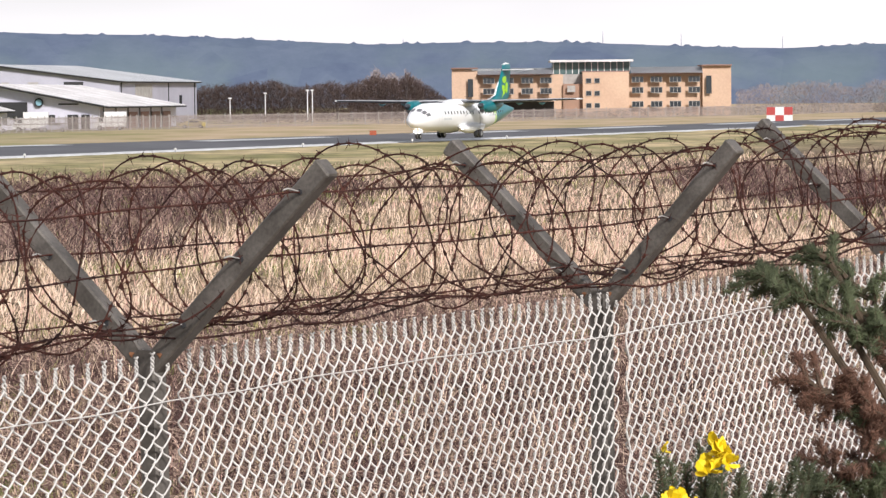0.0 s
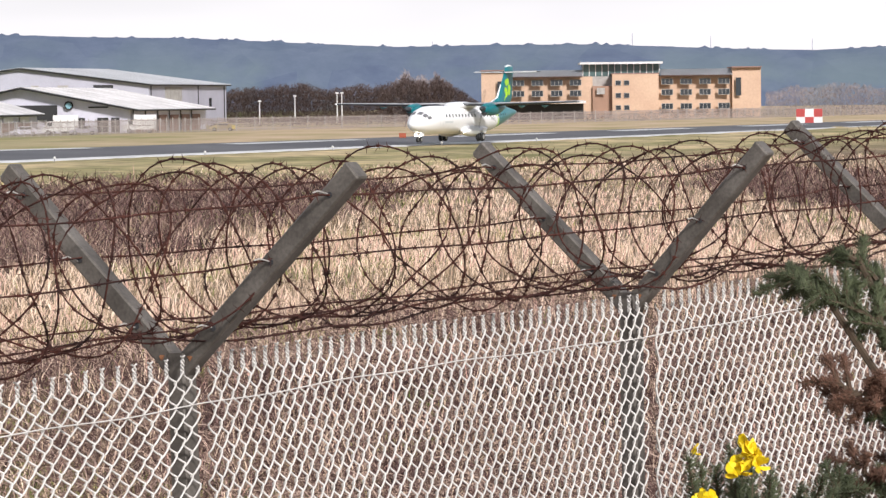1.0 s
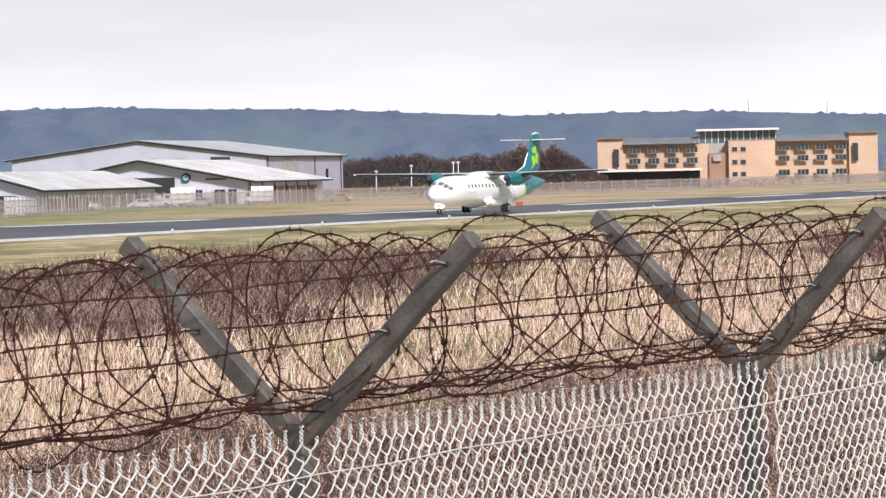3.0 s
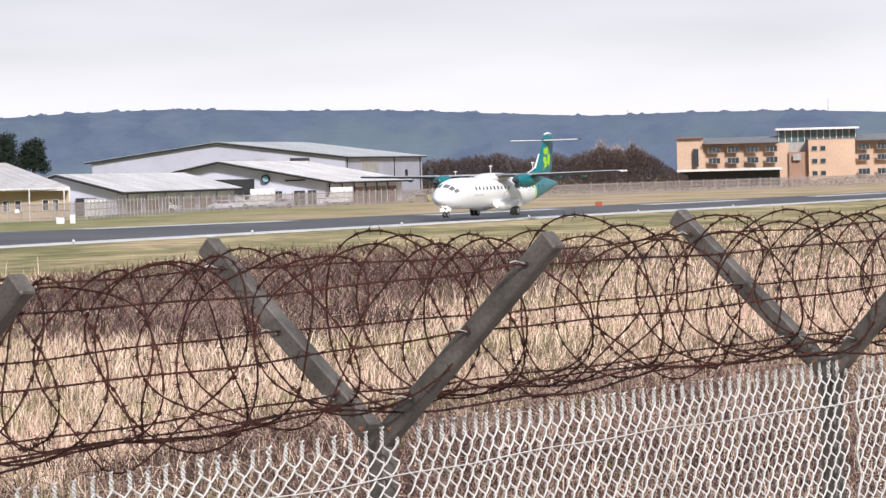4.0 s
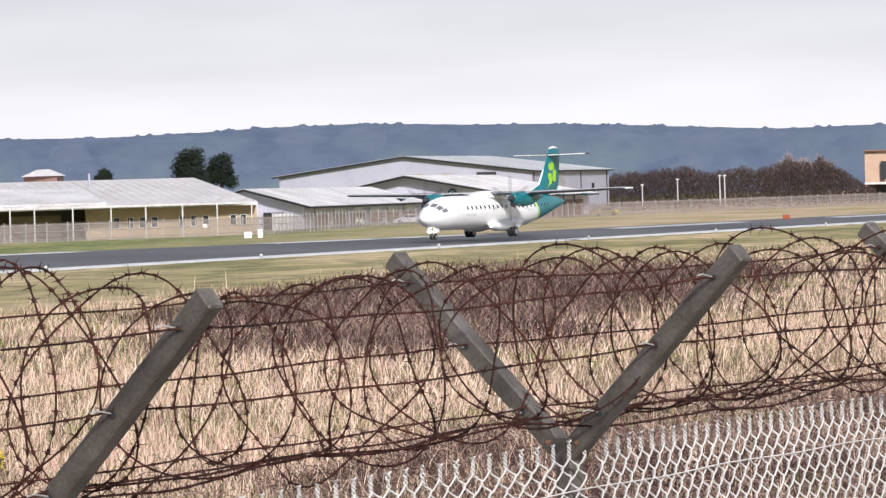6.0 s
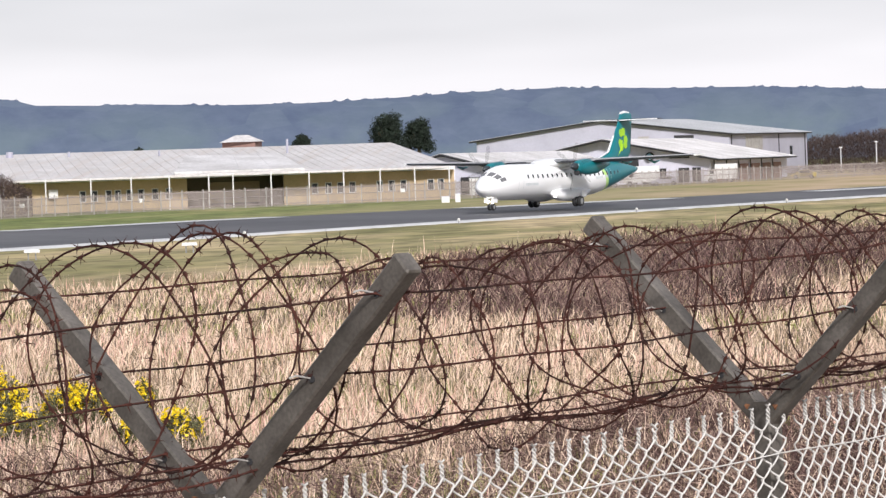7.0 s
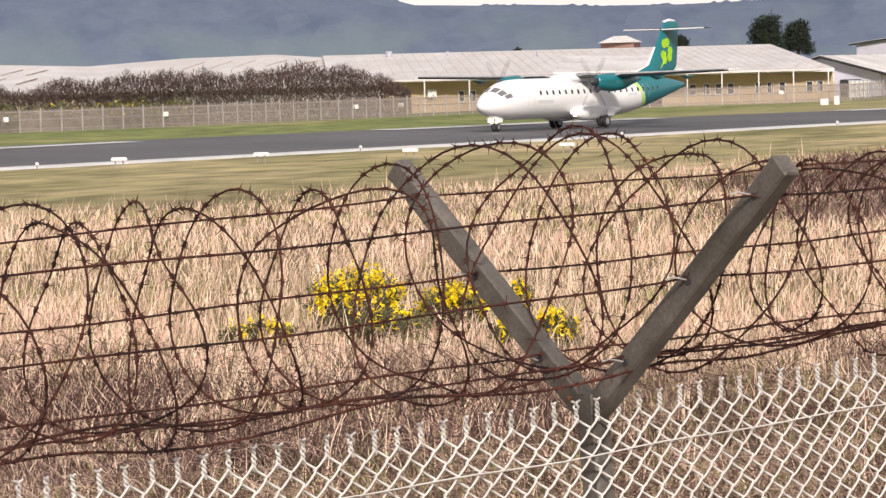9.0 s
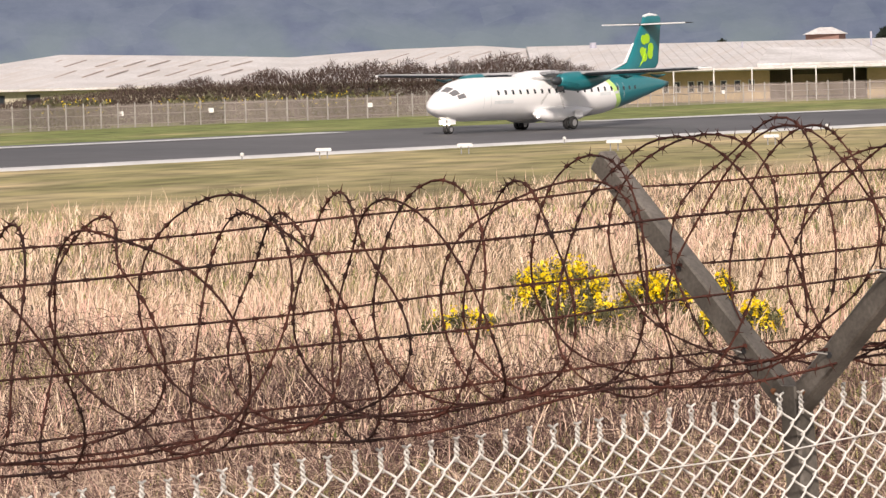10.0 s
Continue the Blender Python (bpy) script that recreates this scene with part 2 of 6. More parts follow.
def build_ground():
    ds = [0.01, 0.5, 1.5, 3, 5, 7, 8.5, 10, 11.5, 13, 15, 18, 22, 27, 33, 40, 50, 62, 76, 92, 110, 130] + list(range(146, 440, 5)) + [450, 470, 500, 540, 600, 700, 850, 1100, 1500, 2200, 3200, 4500]
    azs = list(np.arange(-180, -12, 12.0)) + list(np.arange(-12, 30, 0.5)) + list(np.arange(30, 180, 12.0))
    verts, faces = [], []
    for d in ds:
        for a in azs:
            p = polar(a, d) + Vector((0.2, -0.3, 0))
            verts.append((p.x, p.y, ground_z(p.x, p.y)))
    n = len(azs)
    for i in range(len(ds) - 1):
        for j in range(n):
            k = (j + 1) % n
            faces.append((i * n + j, (i + 1) * n + j, (i + 1) * n + k, i * n + k))
    ob = mesh_np("ground", verts, faces, ground_material(), smooth=True)
    return tagged(ob, "airfield ground with mown green strips and rough dry grass", "ground", kind="structure")


def ground_material():
    m = bpy.data.materials.new("airfield_grass")
    m.use_nodes = True
    n, l = m.node_tree.nodes, m.node_tree.links
    p = n["Principled BSDF"]
    p.inputs["Roughness"].default_value, p.inputs["Specular IOR Level"].default_value = 0.95, 0.1
    tc = n.new("ShaderNodeTexCoord")

    def nz(scale, detail, stretch=None):
        t = n.new("ShaderNodeTexNoise")
        t.inputs["Scale"].default_value, t.inputs["Detail"].default_value = scale, detail
        if stretch:
            mp = n.new("ShaderNodeMapping")
            mp.inputs["Rotation"].default_value, mp.inputs["Scale"].default_value = (0, 0, RUN_A), stretch
            l.new(tc.outputs["Object"], mp.inputs["Vector"])
            l.new(mp.outputs[0], t.inputs["Vector"])
        else:
            l.new(tc.outputs["Object"], t.inputs["Vector"])
        return t

    def ramp(src, stops):
        r = n.new("ShaderNodeValToRGB")
        e = r.color_ramp.elements
        e[0].position, e[0].color = stops[0][0], (*stops[0][1], 1)
        e[1].position, e[1].color = stops[-1][0], (*stops[-1][1], 1)
        for q, c in stops[1:-1]:
            e.new(q).color = (*c, 1)
        l.new(src, r.inputs[0])
        return r.outputs[0]

    def mix(f, a, b):
        x = n.new("ShaderNodeMixRGB")
        l.new(f, x.inputs[0])
        l.new(a, x.inputs[1])
        l.new(b, x.inputs[2])
        return x.outputs[0]

    broad = nz(0.09, 8.0, (1.0, 0.30, 1.0))
    fine = nz(1.4, 6.0)
    mown = ramp(broad.outputs["Fac"], [(0.3, (0.19, 0.190, 0.078)), (0.47, (0.32, 0.285, 0.145)), (0.63, (0.52, 0.415, 0.25))])
    rough = ramp(fine.outputs["Fac"], [(0.3, (0.08, 0.062, 0.042)), (0.5, (0.17, 0.125, 0.085)), (0.7, (0.36, 0.265, 0.19))])
    far = ramp(broad.outputs["Fac"], [(0.3, (0.155, 0.195, 0.07)), (0.55, (0.22, 0.245, 0.095)), (0.72, (0.38, 0.33, 0.17))])
    # across the runway: near rough field, mown strip, far strip
    dot = n.new("ShaderNodeVectorMath")
    dot.operation = "DOT_PRODUCT"
    l.new(tc.outputs["Object"], dot.inputs[0])
    dot.inputs[1].default_value = RUN_N
    edge = n.new("ShaderNodeMapRange")
    o = RUN_O.dot(RUN_N)
    edge.inputs[1].default_value, edge.inputs[2].default_value = o - 66, o - 36
    l.new(dot.outputs["Value"], edge.inputs[0])
    wob = n.new("ShaderNodeMath")
    wob.operation = "MULTIPLY_ADD"
    wob.inputs[1].default_value = 0.8
    l.new(broad.outputs["Fac"], wob.inputs[0])
    l.new(edge.outputs[0], wob.inputs[2])
    sub = n.new("ShaderNodeMath")
    sub.operation, sub.use_clamp = "ADD", True
    sub.inputs[1].default_value = -0.4
    l.new(wob.outputs[0], sub.inputs[0])
    e2 = n.new("ShaderNodeMapRange")
    e2.inputs[1].default_value, e2.inputs[2].default_value = o + 14, o + 18
    l.new(dot.outputs["Value"], e2.inputs[0])
    # tufts and mower lines in the short grass
    tuft = nz(0.45, 9.0, (1.0, 0.45, 1.0))
    shade = ramp(tuft.outputs["Fac"], [(0.32, (0.55, 0.55, 0.55)), (0.5, (0.92, 0.92, 0.92)), (0.68, (1.25, 1.2, 1.15))])

    def times(a, b):
        x = n.new("ShaderNodeMixRGB")
        x.blend_type = "MULTIPLY"
        x.inputs[0].default_value = 1.0
        l.new(a, x.inputs[1])
        l.new(b, x.inputs[2])
        return x.outputs[0]

    mown, far = times(mown, shade), times(far, shade)
    c = mix(sub.outputs[0], rough, mown)
    # the far strip is greener towards the west, strawy towards the east
    strawy = ramp(broad.outputs["Fac"], [(0.3, (0.29, 0.26, 0.12)), (0.5, (0.44, 0.34, 0.215)), (0.7, (0.52, 0.39, 0.28))])
    sx = n.new("ShaderNodeSeparateXYZ")
    l.new(tc.outputs["Object"], sx.inputs[0])
    e3 = n.new("ShaderNodeMapRange")
    e3.inputs[1].default_value, e3.inputs[2].default_value = -85, -30
    l.new(sx.outputs["X"], e3.inputs[0])
    far = mix(e3.outputs[0], far, strawy)
    c = mix(e2.outputs[0], c, far)
    l.new(c, p.inputs["Base Color"])
    bp = n.new("ShaderNodeBump")
    bp.inputs["Strength"].default_value, bp.inputs["Distance"].default_value = 0.6, 0.1
    l.new(fine.outputs["Fac"], bp.inputs["Height"])
    l.new(bp.outputs[0], p.inputs["Normal"])
    return m


def strip(name, s0, s1, ta, tb, lift, material, parent=None, step=10.0, rows=5, drop=0.0):
    """A ribbon along the runway from s0 to s1, between two offsets from the near edge line, laid on the ground's shape."""
    verts, faces = [], []
    ns = max(1, int((s1 - s0) / step))
    for i in range(ns + 1):
        s = s0 + (s1 - s0) * i / ns
        a, b = (ta(s) if callable(ta) else ta), (tb(s) if callable(tb) else tb)
        for j in range(rows + 1):
            t = a + (b - a) * j / rows
            q = RUN_O + RUN_E * s + RUN_N * t
            c, h = crest(s), crest_z(s) + 0.35
            z = -0.35 + (h * max(0.0, t) / c if t <= c else h * max(0.0, 1 - (t - c) / 26))
            verts.append((q.x, q.y, z + lift - (drop if j == 0 else 0.0)))
    w = rows + 1
    for i in range(ns):
        for j in range(rows):
            faces.append((i * w + j, (i + 1) * w + j, (i + 1) * w + j + 1, i * w + j + 1))
    return mesh_np(name, verts, faces, material, parent)


def build_runway():
    run = tagged(strip("runway", -400, 1500, -0.35, lambda s: crest(s) + 14, 0.10, ASPHALT, None, 8.0, 12), "dark grey cambered asphalt runway with white painted lines", "runway", kind="structure")
    strip("edge_line", -400, 1500, -0.6, 1.2, 0.125, PAINT, run, 8.0, 10, 0.16)
    for s in range(-215, 700, 60):
        strip("centre_dash", s, s + 34, lambda q: crest(q) - 2.6, lambda q: crest(q) - 0.2, 0.135, PAINT, run, 8.0, 1)


build_ground()
build_runway()


# ---- distant hills ----
def build_hills():
    ridge_az = [-40, -12, -6.4, -5.86, -4.97, -3.42, -1.79, -0.16, 1.07, 1.8, 3.11, 4.3, 5.46, 7.11, 8.5, 9.57, 10.8, 11.95, 13.1, 14.65, 14.95, 15.6, 16.16, 16.52, 17.57, 19.2, 22, 26, 60]
    ridge_el = [0.7, 0.72, 0.74, 0.73, 0.67, 0.74, 0.81, 0.82, 0.80, 0.84, 0.91, 0.97, 0.99, 1.05, 1.03, 0.98, 0.95, 0.96, 1.01, 1.00, 1.12, 1.22, 1.26, 1.41, 1.53, 1.60, 1.66, 1.7, 1.5]
    # no haze in the air: the hill colours are shifted to blue-grey for it
    m = bpy.data.materials.new("hillside_painted_haze")
    m.use_nodes = True
    n, l = m.node_tree.nodes, m.node_tree.links
    p = n["Principled BSDF"]
    p.inputs["Roughness"].default_value, p.inputs["Specular IOR Level"].default_value = 1.0, 0.0
    tc = n.new("ShaderNodeTexCoord")
    # the pattern runs along the range and up its slope
    px = n.new("ShaderNodeSeparateXYZ")
    l.new(tc.outputs["Object"], px.inputs[0])
    an = n.new("ShaderNodeMath")
    an.operation = "ARCTAN2"
    l.new(px.outputs["X"], an.inputs[0])
    l.new(px.outputs["Y"], an.inputs[1])
    run = n.new("ShaderNodeMath")
    run.operation = "MULTIPLY"
    run.inputs[1].default_value = 1500.0
    l.new(an.outputs[0], run.inputs[0])
    mp = n.new("ShaderNodeCombineXYZ")
    l.new(run.outputs[0], mp.inputs[0])
    l.new(px.outputs["Z"], mp.inputs[2])
    vo = n.new("ShaderNodeTexVoronoi")
    vo.inputs["Scale"].default_value = 0.07
    l.new(mp.outputs[0], vo.inputs["Vector"])
    nz = n.new("ShaderNodeTexNoise")
    nz.inputs["Scale"].default_value, nz.inputs["Detail"].default_value = 0.060, 8.0
    nz.inputs["Roughness"].default_value = 0.7
    l.new(mp.outputs[0], nz.inputs["Vector"])
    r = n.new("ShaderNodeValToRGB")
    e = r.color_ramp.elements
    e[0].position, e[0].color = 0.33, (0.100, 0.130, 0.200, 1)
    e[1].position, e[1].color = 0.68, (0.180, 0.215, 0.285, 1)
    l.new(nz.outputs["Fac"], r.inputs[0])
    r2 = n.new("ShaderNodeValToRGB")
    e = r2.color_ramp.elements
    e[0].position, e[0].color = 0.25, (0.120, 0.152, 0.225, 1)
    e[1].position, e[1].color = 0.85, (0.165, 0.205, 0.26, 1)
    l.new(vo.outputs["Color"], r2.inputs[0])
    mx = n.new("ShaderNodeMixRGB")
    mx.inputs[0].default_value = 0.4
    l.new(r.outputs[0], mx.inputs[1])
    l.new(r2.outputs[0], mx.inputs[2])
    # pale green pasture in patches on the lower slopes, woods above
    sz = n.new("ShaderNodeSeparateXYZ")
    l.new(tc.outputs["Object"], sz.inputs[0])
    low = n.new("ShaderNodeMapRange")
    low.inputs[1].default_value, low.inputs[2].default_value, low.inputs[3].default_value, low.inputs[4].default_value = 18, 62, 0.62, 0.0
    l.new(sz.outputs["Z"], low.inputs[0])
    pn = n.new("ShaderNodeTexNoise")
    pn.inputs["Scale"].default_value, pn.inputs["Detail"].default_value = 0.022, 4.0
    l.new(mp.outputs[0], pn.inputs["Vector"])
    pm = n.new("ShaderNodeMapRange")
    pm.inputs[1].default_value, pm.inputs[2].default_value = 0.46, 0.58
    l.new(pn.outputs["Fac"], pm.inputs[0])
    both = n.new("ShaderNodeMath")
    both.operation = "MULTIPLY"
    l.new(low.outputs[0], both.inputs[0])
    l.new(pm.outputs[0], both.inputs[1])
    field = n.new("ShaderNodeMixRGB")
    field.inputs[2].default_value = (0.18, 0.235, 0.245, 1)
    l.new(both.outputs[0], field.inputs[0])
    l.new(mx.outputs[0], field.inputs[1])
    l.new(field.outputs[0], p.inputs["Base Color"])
    azs = np.concatenate([np.arange(-40, -8, 2.0), np.arange(-8, 27, 0.03), np.arange(27, 60, 2.0)])
    rng = np.random.RandomState(5)
    rows = [(2300, -0.02), (2450, 0.25), (2700, 0.5), (3000, 0.78), (3300, 0.93), (3500, 1.0), (3700, 0.93)]
    verts, faces = [], []
    bump = np.convolve(rng.rand(len(azs)), np.ones(3) / 3, "same")
    for k, (d, f) in enumerate(rows):
        for i, a in enumerate(azs):
            el = float(np.interp(a, ridge_az, ridge_el))
            if k < 5:
                soft_el = float(np.mean(np.interp(np.linspace(a - 2.5, a + 2.5, 9), ridge_az, ridge_el)))
                el = el + (soft_el - el) * (0.9, 0.9, 0.85, 0.7, 0.4)[k]
            h = 3500 * math.tan(radians(el))
            w = noise.noise(Vector((a * 0.6, k * 0.7, 1.0))) * 5 * (f * (1 - f) * 4)
            trees = 0.0
            if k == 5:
                trees = max(0.0, bump[i] - 0.46) * 5.5 * (1 if noise.noise(Vector((a * 0.9, 3, 0))) > -0.15 else 0.2)
            q = polar(a, d)
            verts.append((q.x, q.y, -0.5 + 4.5 * min(1, max(f, 0) * 4) + h * f + w + trees))
    n_ = len(azs)
    for i in range(len(rows) - 1):
        for j in range(n_ - 1):
            faces.append((i * n_ + j, i * n_ + j + 1, (i + 1) * n_ + j + 1, (i + 1) * n_ + j))
    tagged(mesh_np("hills", verts, faces, m, smooth=True), "wooded hills with fields, distance haze painted in as blue-grey", "hills", kind="structure")


# ---- buildings ----
def streaked_roof():
    """White sheet roofing with rusty brown streaks along its ribs."""
    m = mat("streaked_metal_roof", (0.64, 0.615, 0.61), 0.6, 0, 0.1, 0.2, color2=(0.52, 0.495, 0.485), fine=0.12)
    n, l = m.node_tree.nodes, m.node_tree.links
    p = n["Principled BSDF"]
    src = p.inputs["Base Color"].links[0].from_socket
    tc = n.new("ShaderNodeTexCoord")
    mp = n.new("ShaderNodeMapping")
    mp.inputs["Rotation"].default_value, mp.inputs["Scale"].default_value = (0, 0, radians(38)), (1.1, 0.06, 0.3)
    l.new(tc.outputs["Object"], mp.inputs["Vector"])
    nz = n.new("ShaderNodeTexNoise")
    nz.inputs["Scale"].default_value, nz.inputs["Detail"].default_value = 1.0, 4.0
    l.new(mp.outputs[0], nz.inputs["Vector"])
    r = n.new("ShaderNodeValToRGB")
    r.color_ramp.elements[0].position, r.color_ramp.elements[0].color = 0.50, (0, 0, 0, 1)
    r.color_ramp.elements[1].position, r.color_ramp.elements[1].color = 0.68, (1, 1, 1, 1)
    l.new(nz.outputs["Fac"], r.inputs[0])
    mx = n.new("ShaderNodeMixRGB")
    mx.inputs[2].default_value = (0.55, 0.50, 0.47, 1)
    l.new(r.outputs[0], mx.inputs[0])
    l.new(src, mx.inputs[1])
    l.new(mx.outputs[0], p.inputs["Base Color"])
    return m


ROOF_STREAKED = streaked_roof()
ROOFLIGHT = mat("weathered_rooflight", (0.46, 0.37, 0.33), 0.6, 0, 0.15, 0.3, fine=0.1)


def wall_line(bm, a, b, z0, z1, thick=0.3):
    """An upright slab between two places of the plan."""
    a, b = Vector((a[0], a[1], 0)), Vector((b[0], b[1], 0))
    d = b - a
    ang = math.atan2(d.y, d.x)
    r = bmesh.ops.create_cube(bm, size=1.0)["verts"]
    bmesh.ops.scale(bm, vec=(d.length, thick, z1 - z0), verts=r)
    bmesh.ops.transform(bm, matrix=pose((a.x + b.x) / 2, (a.y + b.y) / 2, (z0 + z1) / 2, 0, 0, math.degrees(ang)), verts=r)


def on_wall(a, b, f, out=0.0):
    """A place at the fraction f of a wall from a to b, out metres before it (towards the viewer)."""
    a, b = Vector((a[0], a[1], 0)), Vector((b[0], b[1], 0))
    p = a.lerp(b, f)
    d = (b - a).normalized()
    nrm = Vector((d.y, -d.x, 0))
    if nrm.dot(p) > 0:
        nrm = -nrm
    return p + nrm * out, math.degrees(math.atan2(d.y, d.x))


def plate(name, a, b, f, z, w, h, material, parent, out=0.2, thick=0.12, label=""):
    p, ang = on_wall(a, b, f, out)
    bm = bmesh.new()
    box(bm, (0, 0, 0), (w, thick, h), 0, pose(p.x, p.y, z, 0, 0, ang))
    return part(name, bm, material, parent, label)


def window(parent, a, b, f, z, w, h, frame_mat, panes=2):
    """A window: a frame round dark panes, set on the wall."""
    p, ang = on_wall(a, b, f, 0.17)
    bm = bmesh.new()
    m = pose(p.x, p.y, z, 0, 0, ang)
    t = 0.09
    for zz in (-h / 2, h / 2):
        box(bm, (0, 0, zz), (w + t, 0.14, t), 0, m)
    for k in range(panes + 1):
        box(bm, (-w / 2 + w * k / panes, 0, 0), (t, 0.14, h), 0, m)
    win = part("window", bm, frame_mat, parent)
    for k in range(panes):
        g = bmesh.new()
        box(g, (-w / 2 + w * (k + 0.5) / panes, 0.0, 0), (w / panes - t, 0.05, h - t), 0, m)
        part("pane", g, DARK_GLASS, win)
    return win


def roof_faces(bm, quads, thick=0.25):
    """Roof slopes, each four corners, as slabs."""
    for q in quads:
        up = [bm.verts.new(p) for p in q]
        dn = [bm.verts.new(Vector(p) - Vector((0, 0, thick))) for p in q]
        bm.faces.new(up)
        bm.faces.new(dn[::-1])
        k = len(q)
        for i in range(k):
            bm.faces.new((up[i], up[(i + 1) % k], dn[(i + 1) % k], dn[i]))


def seams(bm, e0, e1, r0, r1, n, h=0.02, w=0.07):
    """Raised seams up a roof slope from its eave (e0 to e1) to its ridge (r0 to r1)."""
    e0, e1, r0, r1 = Vector(e0), Vector(e1), Vector(r0), Vector(r1)
    for i in range(n + 1):
        a, b = e0.lerp(e1, i / n), r0.lerp(r1, i / n)
        tube(bm, [a + Vector((0, 0, h / 2)), b + Vector((0, 0, h / 2))], w / 2, 4)


def roof_part(name, parent, slopes, material, seam_n=20, label=""):
    """Slopes given as (eave0, eave1, ridge1, ridge0)."""
    for sl in slopes:
        bm = bmesh.new()
        roof_faces(bm, [sl])
        r = part(name + "_slope", bm, material, parent, label)
        if not seam_n:
            continue
        bm = bmesh.new()
        e0, e1, r1, r0 = sl
        seams(bm, e0, e1, r0, r1, seam_n)
        s = part("seam", bm, material, r)
        s["kind"] = "stuff"


def build_terminal():
    """The long single-storey hall with ochre walls, posts along its front and a broad white roof."""
    hall = thing("terminal_hall", "long ochre-walled hall with white posts and a broad white metal roof", "building")
    A, B, C, D = polar(15.9, 478), polar(12.52, 486), polar(11.12, 489), polar(8.65, 492)
    back = polar(12.3, 1.0) * 60
    Ab, Db = A + back, D + back
    z0, ze, zr = -0.6, 3.75, 7.1
    for name, a, b, m in (("wall", A, B, YELLOW), ("wall", C, D, YELLOW)):
        bm = bmesh.new()
        wall_line(bm, a, b, z0, ze)
        part(name, bm, m, hall)
    bm = bmesh.new()
    wall_line(bm, B + back * 0.12, C + back * 0.12, z0, ze)
    part("recessed_wall", bm, mat("recess_brown", (0.20, 0.155, 0.10), 0.7), hall, "dark glazed entrance recess")
    for f, w in ((0.15, 4.6), (0.42, 2.0)):
        plate("entrance_panel", B + back * 0.12, C + back * 0.12, 0.25 + f, 1.4, w, 2.6, YELLOW, hall, 0.3)
    for a, b in ((A, Ab), (D, Db), (Ab, Db)):
        bm = bmesh.new()
        wall_line(bm, a, b, z0, ze)
        part("wall", bm, PALE_WALL, hall)
    # white posts carrying the eave
    posts = [13.9, 13.32, 12.77, 12.2, 11.85, 11.3, 10.75, 10.25, 9.72, 9.22, 8.72, 14.55, 15.15]
    for az in posts:
        p = polar(az, 475 + (15.9 - az) * 1.9 - 1.6)
        bm = bmesh.new()
        tube(bm, [(p.x, p.y, -0.6), (p.x, p.y, ze)], 0.09, 6)
        part("post", bm, TRIM, hall)
    # small square windows along the ochre walls
    for a, b, fs in ((A, B, (0.55, 0.60, 0.66, 0.70, 0.75, 0.80, 0.86, 0.92, 0.10, 0.2, 0.3)), (C, D, (0.18, 0.26, 0.33, 0.40, 0.56, 0.63, 0.70, 0.86, 0.92))):
        for f in fs:
            window(hall, a, b, f, 1.55, 0.75, 1.3, TRIM, 1)
    plate("air_unit", A, B, 0.42, 2.0, 1.1, 1.0, TRIM, hall, 0.5, 0.7, "white wall air unit")
    over = polar(12.3, 1.0) * -2.2
    lift = Vector((0, 0, 1))
    def up(p, z):
        return p + lift * z
    left_r, right_r = A.lerp(B, -0.1) + back * 0.5, D.lerp(C, 0.30) + back * 0.5
    bm = bmesh.new()
    sl = [(up(A + over, ze), up(D + over, ze), up(right_r, zr), up(left_r, zr)), (up(D + over, ze), up(Db, ze), up(right_r, zr), up(right_r, zr) + lift * 0.01), (up(Db, ze), up(Ab, ze), up(left_r, zr), up(right_r, zr))]
    roof_part("roof", hall, sl, ROOF_STREAKED, 46)
    # raised porch roof over the entrance
    porch = [(up(B.lerp(A, 0.05) + over * 2.0, 4.15), up(C.lerp(D, 0.12) + over * 2.0, 4.15), up(C + back * 0.3, 6.2), up(B + back * 0.3, 6.2))]
    roof_part("porch_roof", hall, porch, ROOF_WHITE, 4)
    bm = bmesh.new()
    wall_line(bm, B.lerp(A, 0.05) + over * 1.9, C.lerp(D, 0.12) + over * 1.9, 3.35, 3.95, 0.2)
    part("fascia", bm, TRIM, hall)
    for a, b in ((A, B), (C, D)):
        bm = bmesh.new()
        wall_line(bm, a + over, b + over, ze - 0.42, ze - 0.14, 0.15)
        part("gutter", bm, TRIM, hall)
    # vents and a little hipped lantern on the ridge
    for az, z, w in ((15.05, 6.4, 0.9), (14.2, 6.2, 0.35), (11.05, 6.9, 0.3), (12.9, 6.0, 0.3)):
        p = polar(az, 505)
        bm = bmesh.new()
        tube(bm, [(p.x, p.y, z - 0.8), (p.x, p.y, z + 1.0)], w / 2, 8)
        part("vent", bm, GREY_WALL, hall)
    p = polar(11.70, 520)
    lan = bmesh.new()
    box(lan, (p.x, p.y, 7.2), (4.4, 4.4, 1.4), 0)
    la = part("lantern", lan, RED_WALL, hall, "small lantern with a hipped white roof")
    lan = bmesh.new()
    r = bmesh.ops.create_cone(lan, cap_ends=True, segments=4, radius1=4.1, radius2=1.2, depth=0.9)["verts"]
    bmesh.ops.transform(lan, matrix=pose(p.x, p.y, 8.25, 0, 0, 45 + 11.7), verts=r)
    part("lantern_roof", lan, ROOF_WHITE, la)


